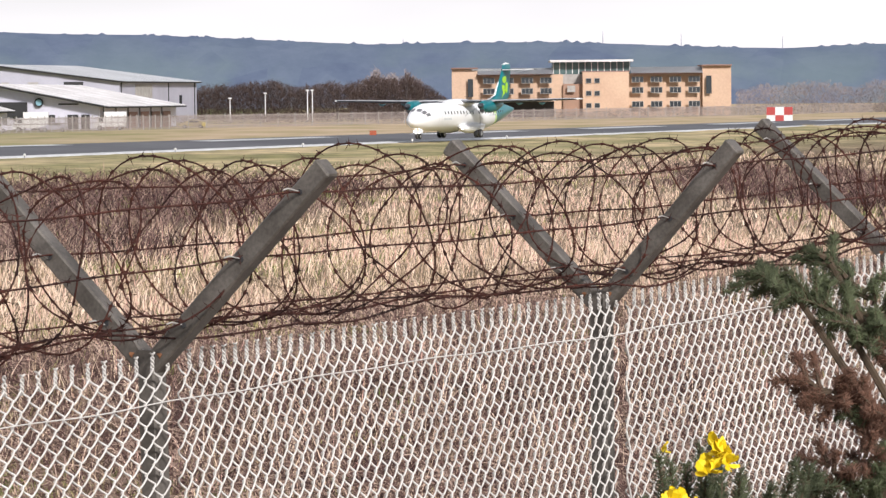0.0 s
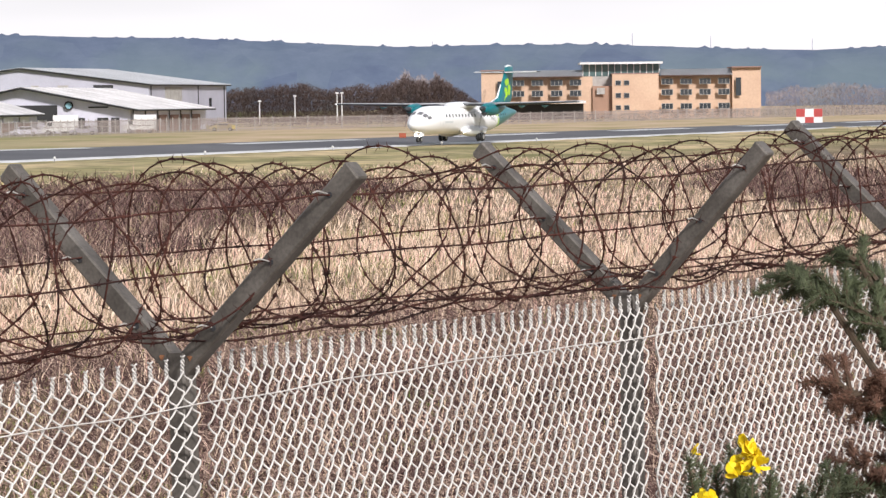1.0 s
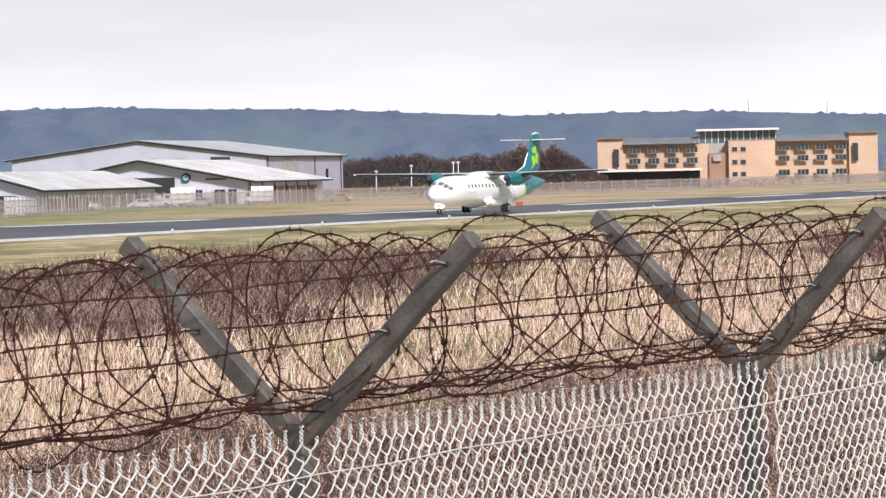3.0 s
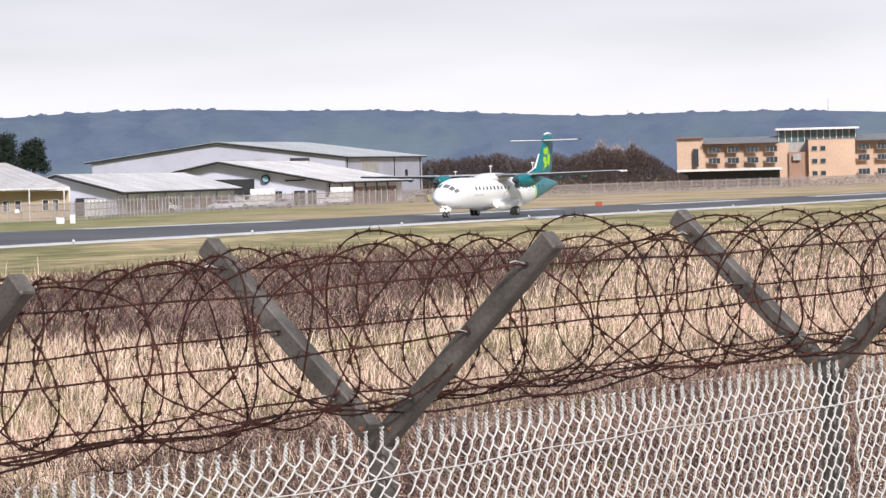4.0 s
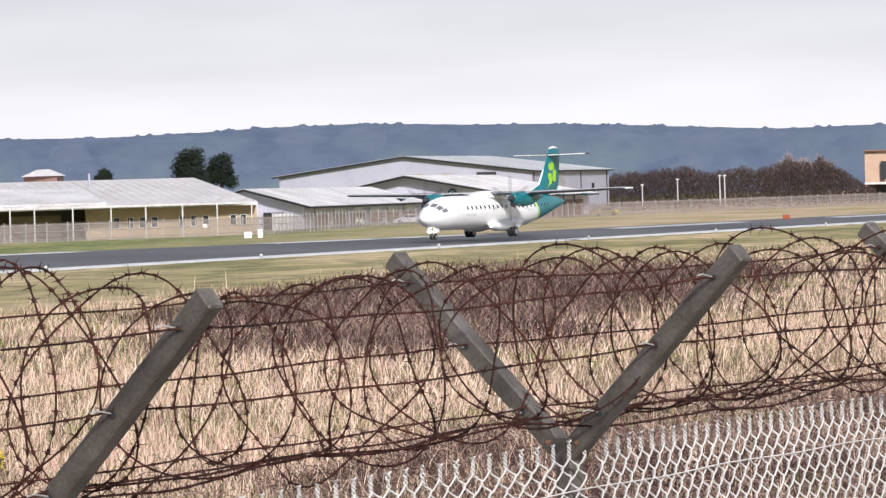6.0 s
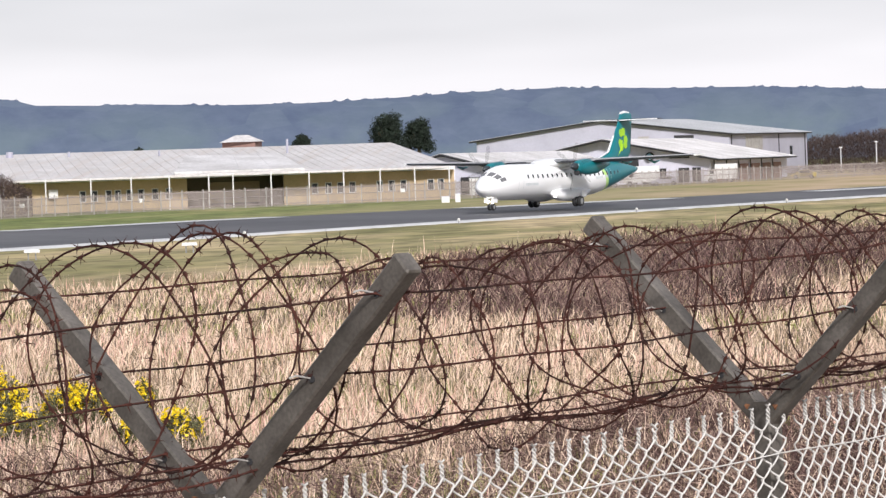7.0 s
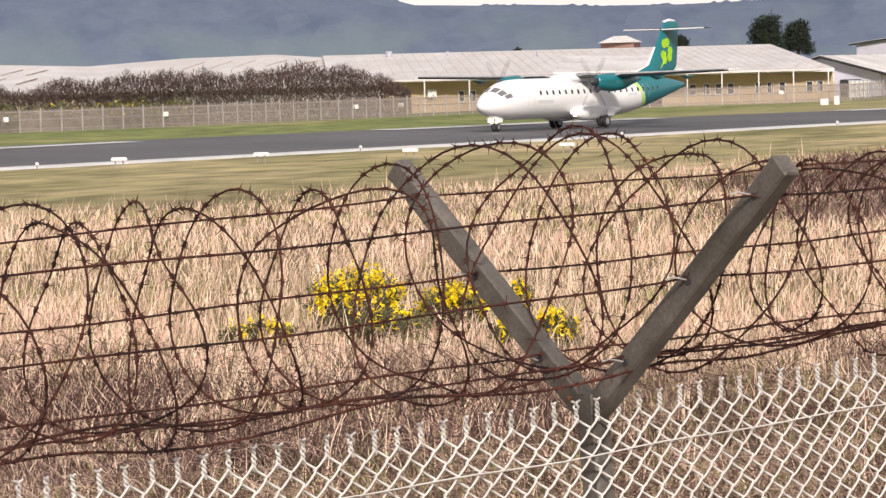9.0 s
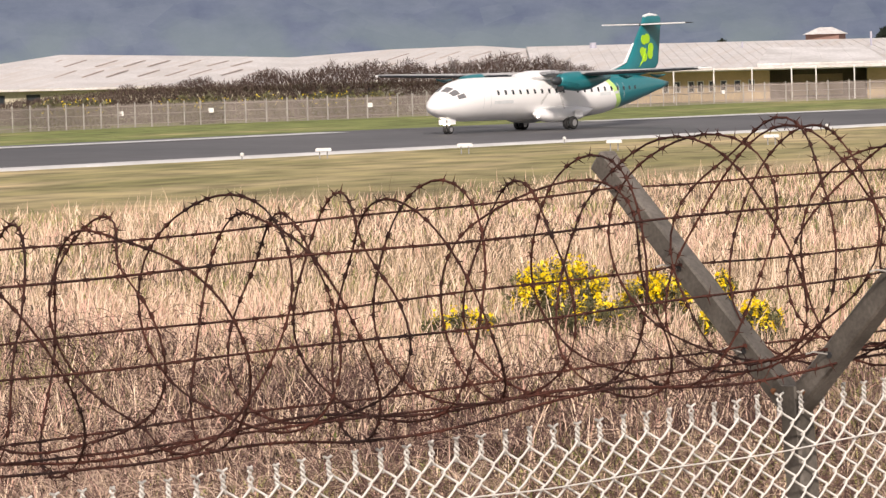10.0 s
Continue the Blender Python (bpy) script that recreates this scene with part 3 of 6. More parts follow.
def gable_hall(name, label, f1, f2, b2, z0, ze, zr, wall_m, roof_m, seam_n=16, over=1.2):
    """A hall with its gable between f1 and f2 and its side wall from f2 back to b2."""
    hall = thing(name, label, "building")
    f1, f2, b2 = Vector(f1), Vector(f2), Vector(b2)
    b1 = f1 + b2 - f2
    lift = Vector((0, 0, 1))
    fm, bmid = (f1 + f2) / 2, (b1 + b2) / 2
    bm = bmesh.new()
    out = (f2 - b2).normalized()
    thick = out * 0.3
    pts = [f1 + lift * z0, f2 + lift * z0, f2 + lift * ze, fm + lift * zr, f1 + lift * ze]
    loft(bm, [[p for p in pts], [p - thick for p in pts]])
    part("gable_wall", bm, wall_m, hall)
    for a, b in ((f2, b2), (f1, b1), (b1, b2)):
        bm = bmesh.new()
        wall_line(bm, a, b, z0, ze)
        part("wall", bm, wall_m, hall)
    side = (f2 - f1).normalized() * over
    drop = (zr - ze) * over / ((f2 - f1).length / 2)
    fo = out * over
    sl = [(f2 + fo + side + lift * (ze - drop), b2 + side + lift * (ze - drop), bmid + lift * zr, fm + fo + lift * zr),
          (b1 - side + lift * (ze - drop), f1 + fo - side + lift * (ze - drop), fm + fo + lift * zr, bmid + lift * zr)]
    sl = [tuple(p + lift * 0.3 for p in s) for s in sl]
    roof_part("roof", hall, sl, roof_m, seam_n)
    bm = bmesh.new()
    for a, b in ((fm, f2 + side), (fm, f1 - side)):
        za, zb = zr, ze - drop
        tube(bm, [a + fo * 1.03 + lift * (za + 0.1), b + fo * 1.03 + lift * (zb + 0.1)], 0.16, 4)
    part("barge_board", bm, SHADOWED, hall)
    bm = bmesh.new()
    tube(bm, [f2 + side * 1.02 + fo + lift * (ze - drop + 0.1), b2 + side * 1.02 + lift * (ze - drop + 0.1)], 0.14, 4)
    part("gutter", bm, SHADOWED, hall)
    return hall, f1, f2, b1, b2


def build_hangars():
    # large grey hangar
    hall, f1, f2, b1, b2 = gable_hall("grey_hangar", "large grey clad hangar with a shallow pitched roof", polar(8.3, 800), polar(4.66, 806), polar(3.55, 856), -0.4, 8.2, 11.6, GREY_WALL, ROOF_GREY, 26)
    for f, w in ((0.55, 1.6), (0.66, 2.2), (0.82, 4.0)):
        plate("louvre", f1, f2, f, 7.4, w, 1.7, SHADOWED if f == 0.82 else CONCRETE, hall)
    for f in (0.02, 0.62, 0.97):
        plate("downpipe", f2, b2, f, 4.0, 0.4, 8.0, SHADOWED, hall, 0.2)
    plate("clad_panel", f2, b2, 0.30, 6.0, 11, 3.4, CONCRETE, hall)
    window(hall, f2, b2, 0.78, 4.4, 1.6, 2.0, SHADOWED, 1)
    # white hangar in front of it
    hall, f1, f2, b1, b2 = gable_hall("white_hangar", "white roofed hangar with a wide dark doorway", polar(7.95, 652), polar(4.95, 640), polar(3.85, 716), -0.5, 3.5, 6.9, PALE_WALL, ROOF_WHITE, 26, 2.0)
    plate("hangar_doorway", f1, f2, 0.54, 3.0, 9.0, 2.4, SHADOWED, hall, 0.35)
    bmz = bmesh.new()
    p, ang = on_wall(f1, f2, 0.72, 0.3)
    tube(bmz, [p + Vector((0, 0, 4.1)), p + Vector((0, -0.15, 4.1))], 0.75, 16)
    sign = part("round_sign", bmz, SHADOWED, hall, "round dark sign with a blue centre")
    bmz = bmesh.new()
    tube(bmz, [p + Vector((0, -0.1, 4.1)), p + Vector((0, -0.25, 4.1))], 0.5, 16)
    part("sign_face", bmz, mat("sign_blue", (0.22, 0.42, 0.50), 0.5), sign)
    plate("sign_bar", f1, f2, 0.86, 3.8, 3.4, 0.25, SHADOWED, hall, 0.3)
    for f, w in ((0.30, 2.4), (0.42, 2.0), (0.63, 1.8), (0.74, 4.0), (0.88, 1.8), (0.94, 1.4)):
        plate("door_panel", f1, f2, f, 0.9, w, 2.4, SHADOWED, hall, 0.3)
    for f in (0.1, 0.25, 0.4, 0.55, 0.7, 0.85):
        plate("bay_panel", f2, b2, f, 1.0, 8.0, 2.8, RED_WALL, hall, 0.3)
        plate("column", f2, b2, f - 0.075, 1.6, 0.6, 4.0, SHADOWED, hall, 0.4)
    # lower shed with a pale end wall
    hall, f1, f2, b1, b2 = gable_hall("workshop_shed", "low workshop with a pale grey roof and pale end wall", polar(9.6, 556), polar(7.98, 548), polar(6.28, 628), -0.5, 2.95, 5.2, PALE_WALL, ROOF_WHITE, 18, 1.5)
    for f in (0.12, 0.27, 0.42, 0.57, 0.72, 0.87):
        plate("bay_window", f2, b2, f, 2.0, 7.0, 0.9, TRIM, hall, 0.3)
        plate("bay_panel", f2, b2, f, 0.8, 8.5, 1.3, RED_WALL, hall, 0.3)
    plate("door_panel", f1, f2, 0.75, 0.9, 3.2, 2.4, SHADOWED, hall, 0.3)
    # roofs that run on beyond the hedge
    for name, label, walls, plan in (
            ("low_hall", "long low hall with a cream wall and pale ribbed metal roof", (0.55, 0.50, 0.40), ((24.8, 452, 5.2), (22.75, 458, 7.5), (20.8, 464, 7.0), (19.4, 468, 6.5))),
            ("ribbed_hall", "long hall with a weathered white ribbed roof", (0.52, 0.50, 0.46), ((19.4, 468, 6.5), (18.0, 471, 7.2), (16.7, 474, 7.4), (15.2, 477, 6.3)))):
        hall = thing(name, label, "building")
        wm = mat(name + "_wall", walls, 0.7)
        lift = Vector((0, 0, 1))
        slopes = []
        for (a0, d0, z0), (a1, d1, z1) in zip(plan, plan[1:]):
            bm = bmesh.new()
            wall_line(bm, polar(a0, d0), polar(a1, d1), -0.5, 3.3)
            part("wall", bm, wm, hall)
            slopes.append((polar(a0, d0 - 1.5, 3.4), polar(a1, d1 - 1.5, 3.4), polar(a1, d1 + 34, z1), polar(a0, d0 + 34, z0)))
            slopes.append((polar(a1, d1 + 70, 3.4), polar(a0, d0 + 70, 3.4), polar(a0, d0 + 34, z0), polar(a1, d1 + 34, z1)))
        roof_part("roof", hall, slopes, ROOF_STREAKED, 0)
        # weathered rooflight strips laid up the slope
        paz, pd, pz = ([q[k] for q in plan][::-1] for k in range(3))
        az = plan[0][0] - 0.3
        row = 0
        while az > plan[-1][0] + 0.5:
            def on_roof(a, u):
                d, z = float(np.interp(a, paz, pd)), float(np.interp(a, paz, pz))
                return polar(a, d - 1.5 + 35.5 * u, 3.4 + (z - 3.4) * u + 0.06)
            u0, u1 = ((0.30, 0.50), (0.62, 0.82))[row % 2]
            bm = bmesh.new()
            roof_faces(bm, [(on_roof(az, u0), on_roof(az - 0.035, u0), on_roof(az - 0.335, u1), on_roof(az - 0.30, u1))], 0.05)
            part("rooflight", bm, ROOFLIGHT, hall)
            row += 1
            az -= 0.15 + 0.05 * ((row * 5) % 3)
        bm = bmesh.new()
        wall_line(bm, polar(plan[0][0], plan[0][1] + 68), polar(plan[-1][0], plan[-1][1] + 68), -0.5, 3.3)
        part("wall", bm, wm, hall)
        for f in (0.15, 0.4, 0.55, 0.8):
            window(hall, polar(plan[0][0], plan[0][1]), polar(plan[1][0], plan[1][1]), f, 2.2, 1.6, 1.0, SHADOWED, 1)


def build_offices():
    """The three-storey buff brick office block with a glazed penthouse."""
    blk = thing("office_block", "three-storey buff brick office block with a glazed rooftop storey", "building")
    y = 950.0
    z0 = -0.5
    def wall(name, x0, x1, d, z1, m, label="", zb=z0):
        bm = bmesh.new()
        box(bm, ((x0 + x1) / 2, y + d / 2, (zb + z1) / 2), (x1 - x0, 18 - d, z1 - zb))
        return part(name, bm, m, blk, label)
    def W(x0, d=0):
        return (x0, y - 9 + d, 0)
    wall("wall", 8.6, 29.0, 3, 9.7, BRICKWORK)
    wall("wall", 44.6, 62.2, 3, 9.7, BRICKWORK)
    wall("stair_tower", 2.5, 8.6, 1.5, 11.2, BRICKWORK)
    wall("stair_tower", 62.2, 69.0, 1.5, 11.4, BRICKWORK)
    wall("centre_bay", 33.6, 44.6, 0, 10.1, BRICKWORK)
    wall("link_bay", 29.0, 33.6, 2, 7.4, mat("brown_brick", (0.34, 0.21, 0.15), 0.85, 0, 0.1, 0.2))
    wall("link_upper", 29.0, 33.6, 5, 9.7, CONCRETE, "", 7.4)
    pent = wall("penthouse", 26.6, 45.2, 6, 12.6, GLASS_TEAL, "greenish glazed rooftop storey", 9.7)
    bm = bmesh.new()
    box(bm, (35.9, y + 2, 12.85), (19.8, 16, 0.5))
    part("penthouse_roof", bm, ROOF_WHITE, blk)
    for k in range(13):
        bm = bmesh.new()
        box(bm, (26.8 + k * 1.52, y - 3.2, 11.2), (0.16, 0.2, 2.8))
        part("mullion", bm, TRIM, pent)
    for x0, x1 in ((8.6, 26.6), (45.2, 62.2)):
        bm = bmesh.new()
        v = [bm.verts.new(p) for p in ((x0, y - 9.4, 9.75), (x1, y - 9.4, 9.75), (x1, y - 1, 11.3), (x0, y - 1, 11.3))]
        bm.faces.new(v)
        bmesh.ops.solidify(bm, geom=bm.faces[:], thickness=0.25)
        part("roof", bm, ROOF_GREY, blk)
        bm = bmesh.new()
        box(bm, ((x0 + x1) / 2, y - 8.2, 9.72), (x1 - x0, 1.2, 0.35))
        part("eave", bm, RED_WALL, blk)
    for x0, x1, zt in ((2.3, 8.8, 11.25), (62.0, 69.2, 11.45), (33.4, 44.8, 10.15)):
        bm = bmesh.new()
        box(bm, ((x0 + x1) / 2, y + 0.5, zt + 0.1), (x1 - x0, 18.4, 0.25))
        part("coping", bm, RED_WALL, blk)
    fa, fb = Vector((0, y - 7.5, 0)), Vector((70, y - 7.5, 0))
    for z in (8.3, 5.75, 2.4):
        for x in (11.3, 15.8, 20.4, 24.9, 46.7, 51.2, 55.7, 60.2):
            window(blk, fa, fb, x / 70, z, 2.7, 1.35, CONCRETE, 3)
    ca, cb = Vector((0, y - 9, 0)), Vector((70, y - 9, 0))
    for z in (8.1, 5.1, 2.2):
        for x in (35.0, 37.0):
            window(blk, ca, cb, x / 70, z, 1.25, 1.1, CONCRETE, 1)
    for x, z in ((6.9, 6.6), (63.6, 6.9)):
        window(blk, Vector((0, y - 8.25, 0)), Vector((70, y - 8.25, 0)), x / 70, z, 1.2, 4.2, SHADOWED, 1)
    bm = bmesh.new()
    box(bm, (30.9, y - 8, 6.2), (1.9, 0.2, 1.5))
    part("panel", bm, CONCRETE, blk)
    # flat canopy roof running before the left wing
    bm = bmesh.new()
    box(bm, (14.6, y - 22, 3.6), (24.5, 8, 0.45))
    can = thing("flat_canopy", "long flat white-edged canopy on posts beside the office block", "canopy")
    part("canopy_roof", bm, ROOF_WHITE, can)
    bm = bmesh.new()
    box(bm, (14.6, y - 20, 1.4), (23.5, 4, 3.8))
    part("wall", bm, SHADOWED, can)


# ---- far perimeter fence ----
FAR_FENCE = [(27.0, 318), (23.2, 360), (20.4, 386), (17.9, 402), (15.8, 426), (12.9, 462), (10.0, 474), (8.4, 488), (7.0, 560), (3.94, 640), (1.5, 690), (-2.6, 827), (-5.9, 1000), (-12, 1300)]


def build_far_fence():
    fen = thing("perimeter_fence", "weathered grey steel palisade fence along the far side of the airfield", "fence")
    pts = [polar(a, d) for a, d in FAR_FENCE]
    bars = []
    faces = []
    posts = 0
    rail = bmesh.new()
    h = 2.25
    for a, b in zip(pts, pts[1:]):
        L = (b - a).length
        u = (b - a) / L
        far = a.length > 600
        step = 0.125 if not far else 0.30
        for k in range(int(L / step)):
            p = a + u * (k * step)
            w = 0.036 * u if not far else 0.085 * u
            i = len(bars)
            tip = h + 0.04 * ((k * 7) % 5 - 2)
            bars += [p - w, p + w, p + w + Vector((0, 0, tip)), p - w + Vector((0, 0, tip))]
            faces.append((i, i + 1, i + 2, i + 3))
        for zz in (0.35, 1.25, h - 0.25):
            tube(rail, [a + Vector((0, 0, zz - 0.35)), b + Vector((0, 0, zz - 0.35))], 0.045, 4)
        for k in range(int(L / (2.75 if not far else 6))):
            p = a + u * k * (2.75 if not far else 6)
            if posts < 290:
                bm = bmesh.new()
                tube(bm, [(p.x, p.y, -0.6), (p.x, p.y, h - 0.2)], 0.07, 5)
                part("fence_post", bm, CONCRETE, fen)
                posts += 1
    v = np.array([[p.x, p.y, p.z - 0.4] for p in bars])
    me = mesh_np("palisade", v, faces, PALE_FENCE, fen)
    me["kind"] = "stuff"
    part("fence_rail", rail, PALE_FENCE, fen)
    # small white notices on the fence
    for az in (21.9, 20.6, 18.3, 15.55, 14.9, 13.2, 9.4):
        ds = np.interp(-az, [-q[0] for q in FAR_FENCE], [q[1] for q in FAR_FENCE])
        p = polar(az, ds - 0.4)
        bm = bmesh.new()
        box(bm, (0, 0, 0), (0.55, 0.05, 0.45), 0, pose(p.x, p.y, 1.0, 0, 0, az))
        part("notice", bm, TRIM, fen)


# ---- aircraft ----
SECT = [(0.0, 1.76, 0.04, 0.04), (0.12, 1.76, 0.30, 0.26), (0.45, 1.80, 0.58, 0.52), (1.0, 1.88, 0.86, 0.80), (1.8, 2.00, 1.10, 1.08), (2.6, 2.10, 1.27, 1.28),
        (3.6, 2.16, 1.40, 1.40), (5.0, 2.18, 1.43, 1.43), (11.0, 2.18, 1.43, 1.43), (17.0, 2.18, 1.43, 1.43), (19.0, 2.27, 1.36, 1.34), (21.0, 2.43, 1.16, 1.16),
        (23.0, 2.60, 0.88, 0.92), (25.0, 2.74, 0.52, 0.60), (26.6, 2.82, 0.24, 0.30), (27.4, 2.86, 0.08, 0.12)]


def hull(x, a, off=0.0):
    """A point of the fuselage, x metres behind the nose, at the angle a from the top."""
    xs = [s[0] for s in SECT]
    z, ry, rz = (float(np.interp(x, xs, [s[k] for s in SECT])) for k in (1, 2, 3))
    return Vector((-x, math.sin(a) * (ry + off), z + math.cos(a) * (rz + off)))


def hull_patch(bm, x0, x1, a0, a1, off=0.012, nx=3, na=3, shear=0.0):
    g = [[bm.verts.new(hull(x0 + (x1 - x0) * i / nx + shear * j / na, a0 + (a1 - a0) * j / na, off)) for j in range(na + 1)] for i in range(nx + 1)]
    for i in range(nx):
        for j in range(na):
            bm.faces.new((g[i][j], g[i + 1][j], g[i + 1][j + 1], g[i][j + 1]))


def foil(chord, thick, n=8):
    """An aerofoil's outline, from nose (0) back (-chord)."""
    up, lo = [], []
    for i in range(n + 1):
        x = (1 - math.cos(math.pi * i / n)) / 2
        y = thick * chord * 5 * (0.2969 * math.sqrt(x) - 0.126 * x - 0.3516 * x * x + 0.2843 * x ** 3 - 0.1015 * x ** 4)
        up.append((-x * chord, y))
        lo.append((-x * chord, -0.75 * y))
    return up + lo[-2:0:-1]


def wing_mesh(stations, vertical=False, thick=0.15):
    bm = bmesh.new()
    rings = []
    for le, span, height, chord in stations:
        if vertical:
            rings.append([Vector((le + x, y, height)) for x, y in foil(chord, thick)])
        else:
            rings.append([Vector((le + x, span, height + y)) for x, y in foil(chord, thick)])
    loft(bm, rings)
    return bm


DECK_GLASS = mat("flight_deck_glass", (0.17, 0.17, 0.18), 0.2, 0, 0.05, 2.0)
SEAM = mat("pale_grey_lettering", (0.66, 0.69, 0.71), 0.5, 0, 0.05, 2.0)


def livery():
    """White paint that gives way to a lime sweep and teal towards the tail."""
    m = bpy.data.materials.new("fuselage_livery")
    m.use_nodes = True
    n, l = m.node_tree.nodes, m.node_tree.links
    p = n["Principled BSDF"]
    p.inputs["Roughness"].default_value = 0.28
    tc = n.new("ShaderNodeTexCoord")
    sp = n.new("ShaderNodeSeparateXYZ")
    l.new(tc.outputs["Object"], sp.inputs[0])
    ma = n.new("ShaderNodeMath")
    ma.operation = "MULTIPLY_ADD"
    ma.inputs[1].default_value = 0.75
    l.new(sp.outputs["Z"], ma.inputs[0])
    neg = n.new("ShaderNodeMath")
    neg.operation = "MULTIPLY"
    neg.inputs[1].default_value = -1.0
    l.new(sp.outputs["X"], neg.inputs[0])
    l.new(neg.outputs[0], ma.inputs[2])
    mr = n.new("ShaderNodeMapRange")
    mr.inputs[1].default_value, mr.inputs[2].default_value = 18.0, 26.0
    l.new(ma.outputs[0], mr.inputs[0])
    r = n.new("ShaderNodeValToRGB")
    r.color_ramp.interpolation = "CONSTANT"
    e = r.color_ramp.elements
    e[0].position, e[0].color = 0.0, (0.82, 0.82, 0.83, 1)
    e[1].position, e[1].color = 0.42, (0.004, 0.165, 0.195, 1)
    e.new(0.34).color = (0.50, 0.74, 0.22, 1)
    l.new(mr.outputs[0], r.inputs[0])
    nz = n.new("ShaderNodeTexNoise")
    nz.inputs["Scale"].default_value, nz.inputs["Detail"].default_value = 0.8, 6.0
    l.new(tc.outputs["Object"], nz.inputs["Vector"])
    mv = n.new("ShaderNodeMapRange")
    mv.inputs[3].default_value, mv.inputs[4].default_value = 0.93, 1.05
    l.new(nz.outputs["Fac"], mv.inputs[0])
    hs = n.new("ShaderNodeHueSaturation")
    l.new(mv.outputs[0], hs.inputs["Value"])
    l.new(r.outputs[0], hs.inputs["Color"])
    l.new(hs.outputs[0], p.inputs["Base Color"])
    return m


def wheel(name, x, y, r, w, parent):
    bm = bmesh.new()
    rings = []
    for yy, rr in ((-w / 2, r * 0.72), (-w / 2, r * 0.92), (-w * 0.3, r), (w * 0.3, r), (w / 2, r * 0.92), (w / 2, r * 0.72)):
        rings.append([Vector((math.cos(a) * rr, yy, math.sin(a) * rr)) for a in [2 * math.pi * k / 20 for k in range(20)]])
    loft(bm, rings)
    ob = part(name, bm, TYRE, parent, smooth=True)
    ob.matrix_basis = pose(x, y, r)
    bm = bmesh.new()
    tube(bm, [(0, -w * 0.53, 0), (0, w * 0.53, 0)], r * 0.55, 14)
    part("rim", bm, METAL, ob)
    return ob


def build_aircraft():
    plane = thing("turboprop_airliner", "white and teal twin-propeller airliner rolling along the runway", "airplane")
    # fuselage
    bm = bmesh.new()
    xs = sorted(set([s[0] for s in SECT] + [0.25, 0.7, 1.4, 2.2, 3.1, 4.2, 7, 9, 13, 15, 18, 20, 22, 24, 26]))
    loft(bm, [[hull(x, 2 * math.pi * k / 32) for k in range(32)] for x in xs])
    body = part("fuselage", bm, livery(), plane, smooth=True)
    # flight deck windows
    for side in (1, -1):
        for x0, x1, a0, a1, sh in ((1.15, 1.72, 0.12, 0.60, 0.14), (1.30, 1.90, 0.68, 1.06, 0.16), (1.72, 2.35, 1.10, 1.36, 0.10)):
            bm = bmesh.new()
            hull_patch(bm, x0, x1, side * a0, side * a1, 0.014, 3, 3, sh)
            part("flight_deck_window", bm, DECK_GLASS, body)
        # cabin windows
        x = 5.6
        while x < 22.0:
            if not 13.2 < x < 13.9:
                bm = bmesh.new()
                c = 1.28 if x < 18 else 1.28 + (x - 18) * 0.035
                hull_patch(bm, x, x + 0.23, side * (c - 0.11), side * (c + 0.11), 0.012, 1, 2)
                part("cabin_window", bm, DARK_GLASS, body)
            x += 0.81
        for x0, x1, a0, a1 in ((4.1, 4.15, 0.95, 2.0), (4.85, 4.9, 0.95, 2.0), (19.6, 19.64, 1.0, 1.9), (20.3, 20.34, 1.0, 1.9)):
            bm = bmesh.new()
            hull_patch(bm, x0, x1, side * a0, side * a1, 0.011, 1, 6)
            part("door_seam", bm, SEAM, body)
        # titles, drawn as plain bars
        for x0, x1, a in ((5.2, 7.3, 1.72), (17.2, 18.5, 1.52), (19.0, 19.5, 1.52)):
            bm = bmesh.new()
            hull_patch(bm, x0, x1, side * (a - 0.07), side * (a + 0.07), 0.012, 6, 1)
            part("title_bar", bm, SEAM, body)
    # belly fairings and gear
    for side in (1, -1):
        bm = bmesh.new()
        rings = []
        for x, r, z in ((9.6, 0.03, 1.05), (10.1, 0.32, 1.05), (11.0, 0.50, 1.02), (13.0, 0.55, 1.0), (14.6, 0.45, 1.05), (15.8, 0.20, 1.2), (16.4, 0.03, 1.3)):
            rings.append([Vector((-x, side * (1.25 + 0.05) + math.sin(a) * r * 1.35, z + math.cos(a) * r)) for a in [2 * math.pi * k / 14 for k in range(14)]])
        loft(bm, rings)
        fair = part("gear_fairing", bm, WHITE, plane, smooth=True)
        bm = bmesh.new()
        tube(bm, [(-10.0, side * 1.45, 0.95), (-9.86, side * 1.45, 0.95)], 0.11, 12)
        part("landing_light", bm, LAMP, fair)
        bm = bmesh.new()
        tube(bm, [(-12.9, side * 1.5, 1.0), (-12.77, side * 2.05, 0.42)], [0.13, 0.10], 8)
        tube(bm, [(-12.3, side * 1.3, 1.1), (-12.77, side * 1.95, 0.5)], 0.06, 6)
        leg = part("main_leg", bm, METAL, plane)
        for dy in (-0.22, 0.22):
            wheel("main_wheel", -12.77, side * (2.05 + dy), 0.43, 0.27, plane)
        bm = bmesh.new()
        box(bm, (-13.6, side * 2.15, 1.05), (0.9, 0.04, 0.5), 0.015, Matrix())
        part("gear_door", bm, WHITE, plane)
    bm = bmesh.new()
    tube(bm, [(-2.15, 0, 1.2), (-2.0, 0, 0.3)], [0.09, 0.07], 8)
    tube(bm, [(-2.9, 0, 1.1), (-2.05, 0, 0.55)], 0.04, 6)
    part("nose_leg", bm, METAL, plane)
    for dy in (-0.17, 0.17):
        wheel("nose_wheel", -2.0, dy, 0.27, 0.17, plane)
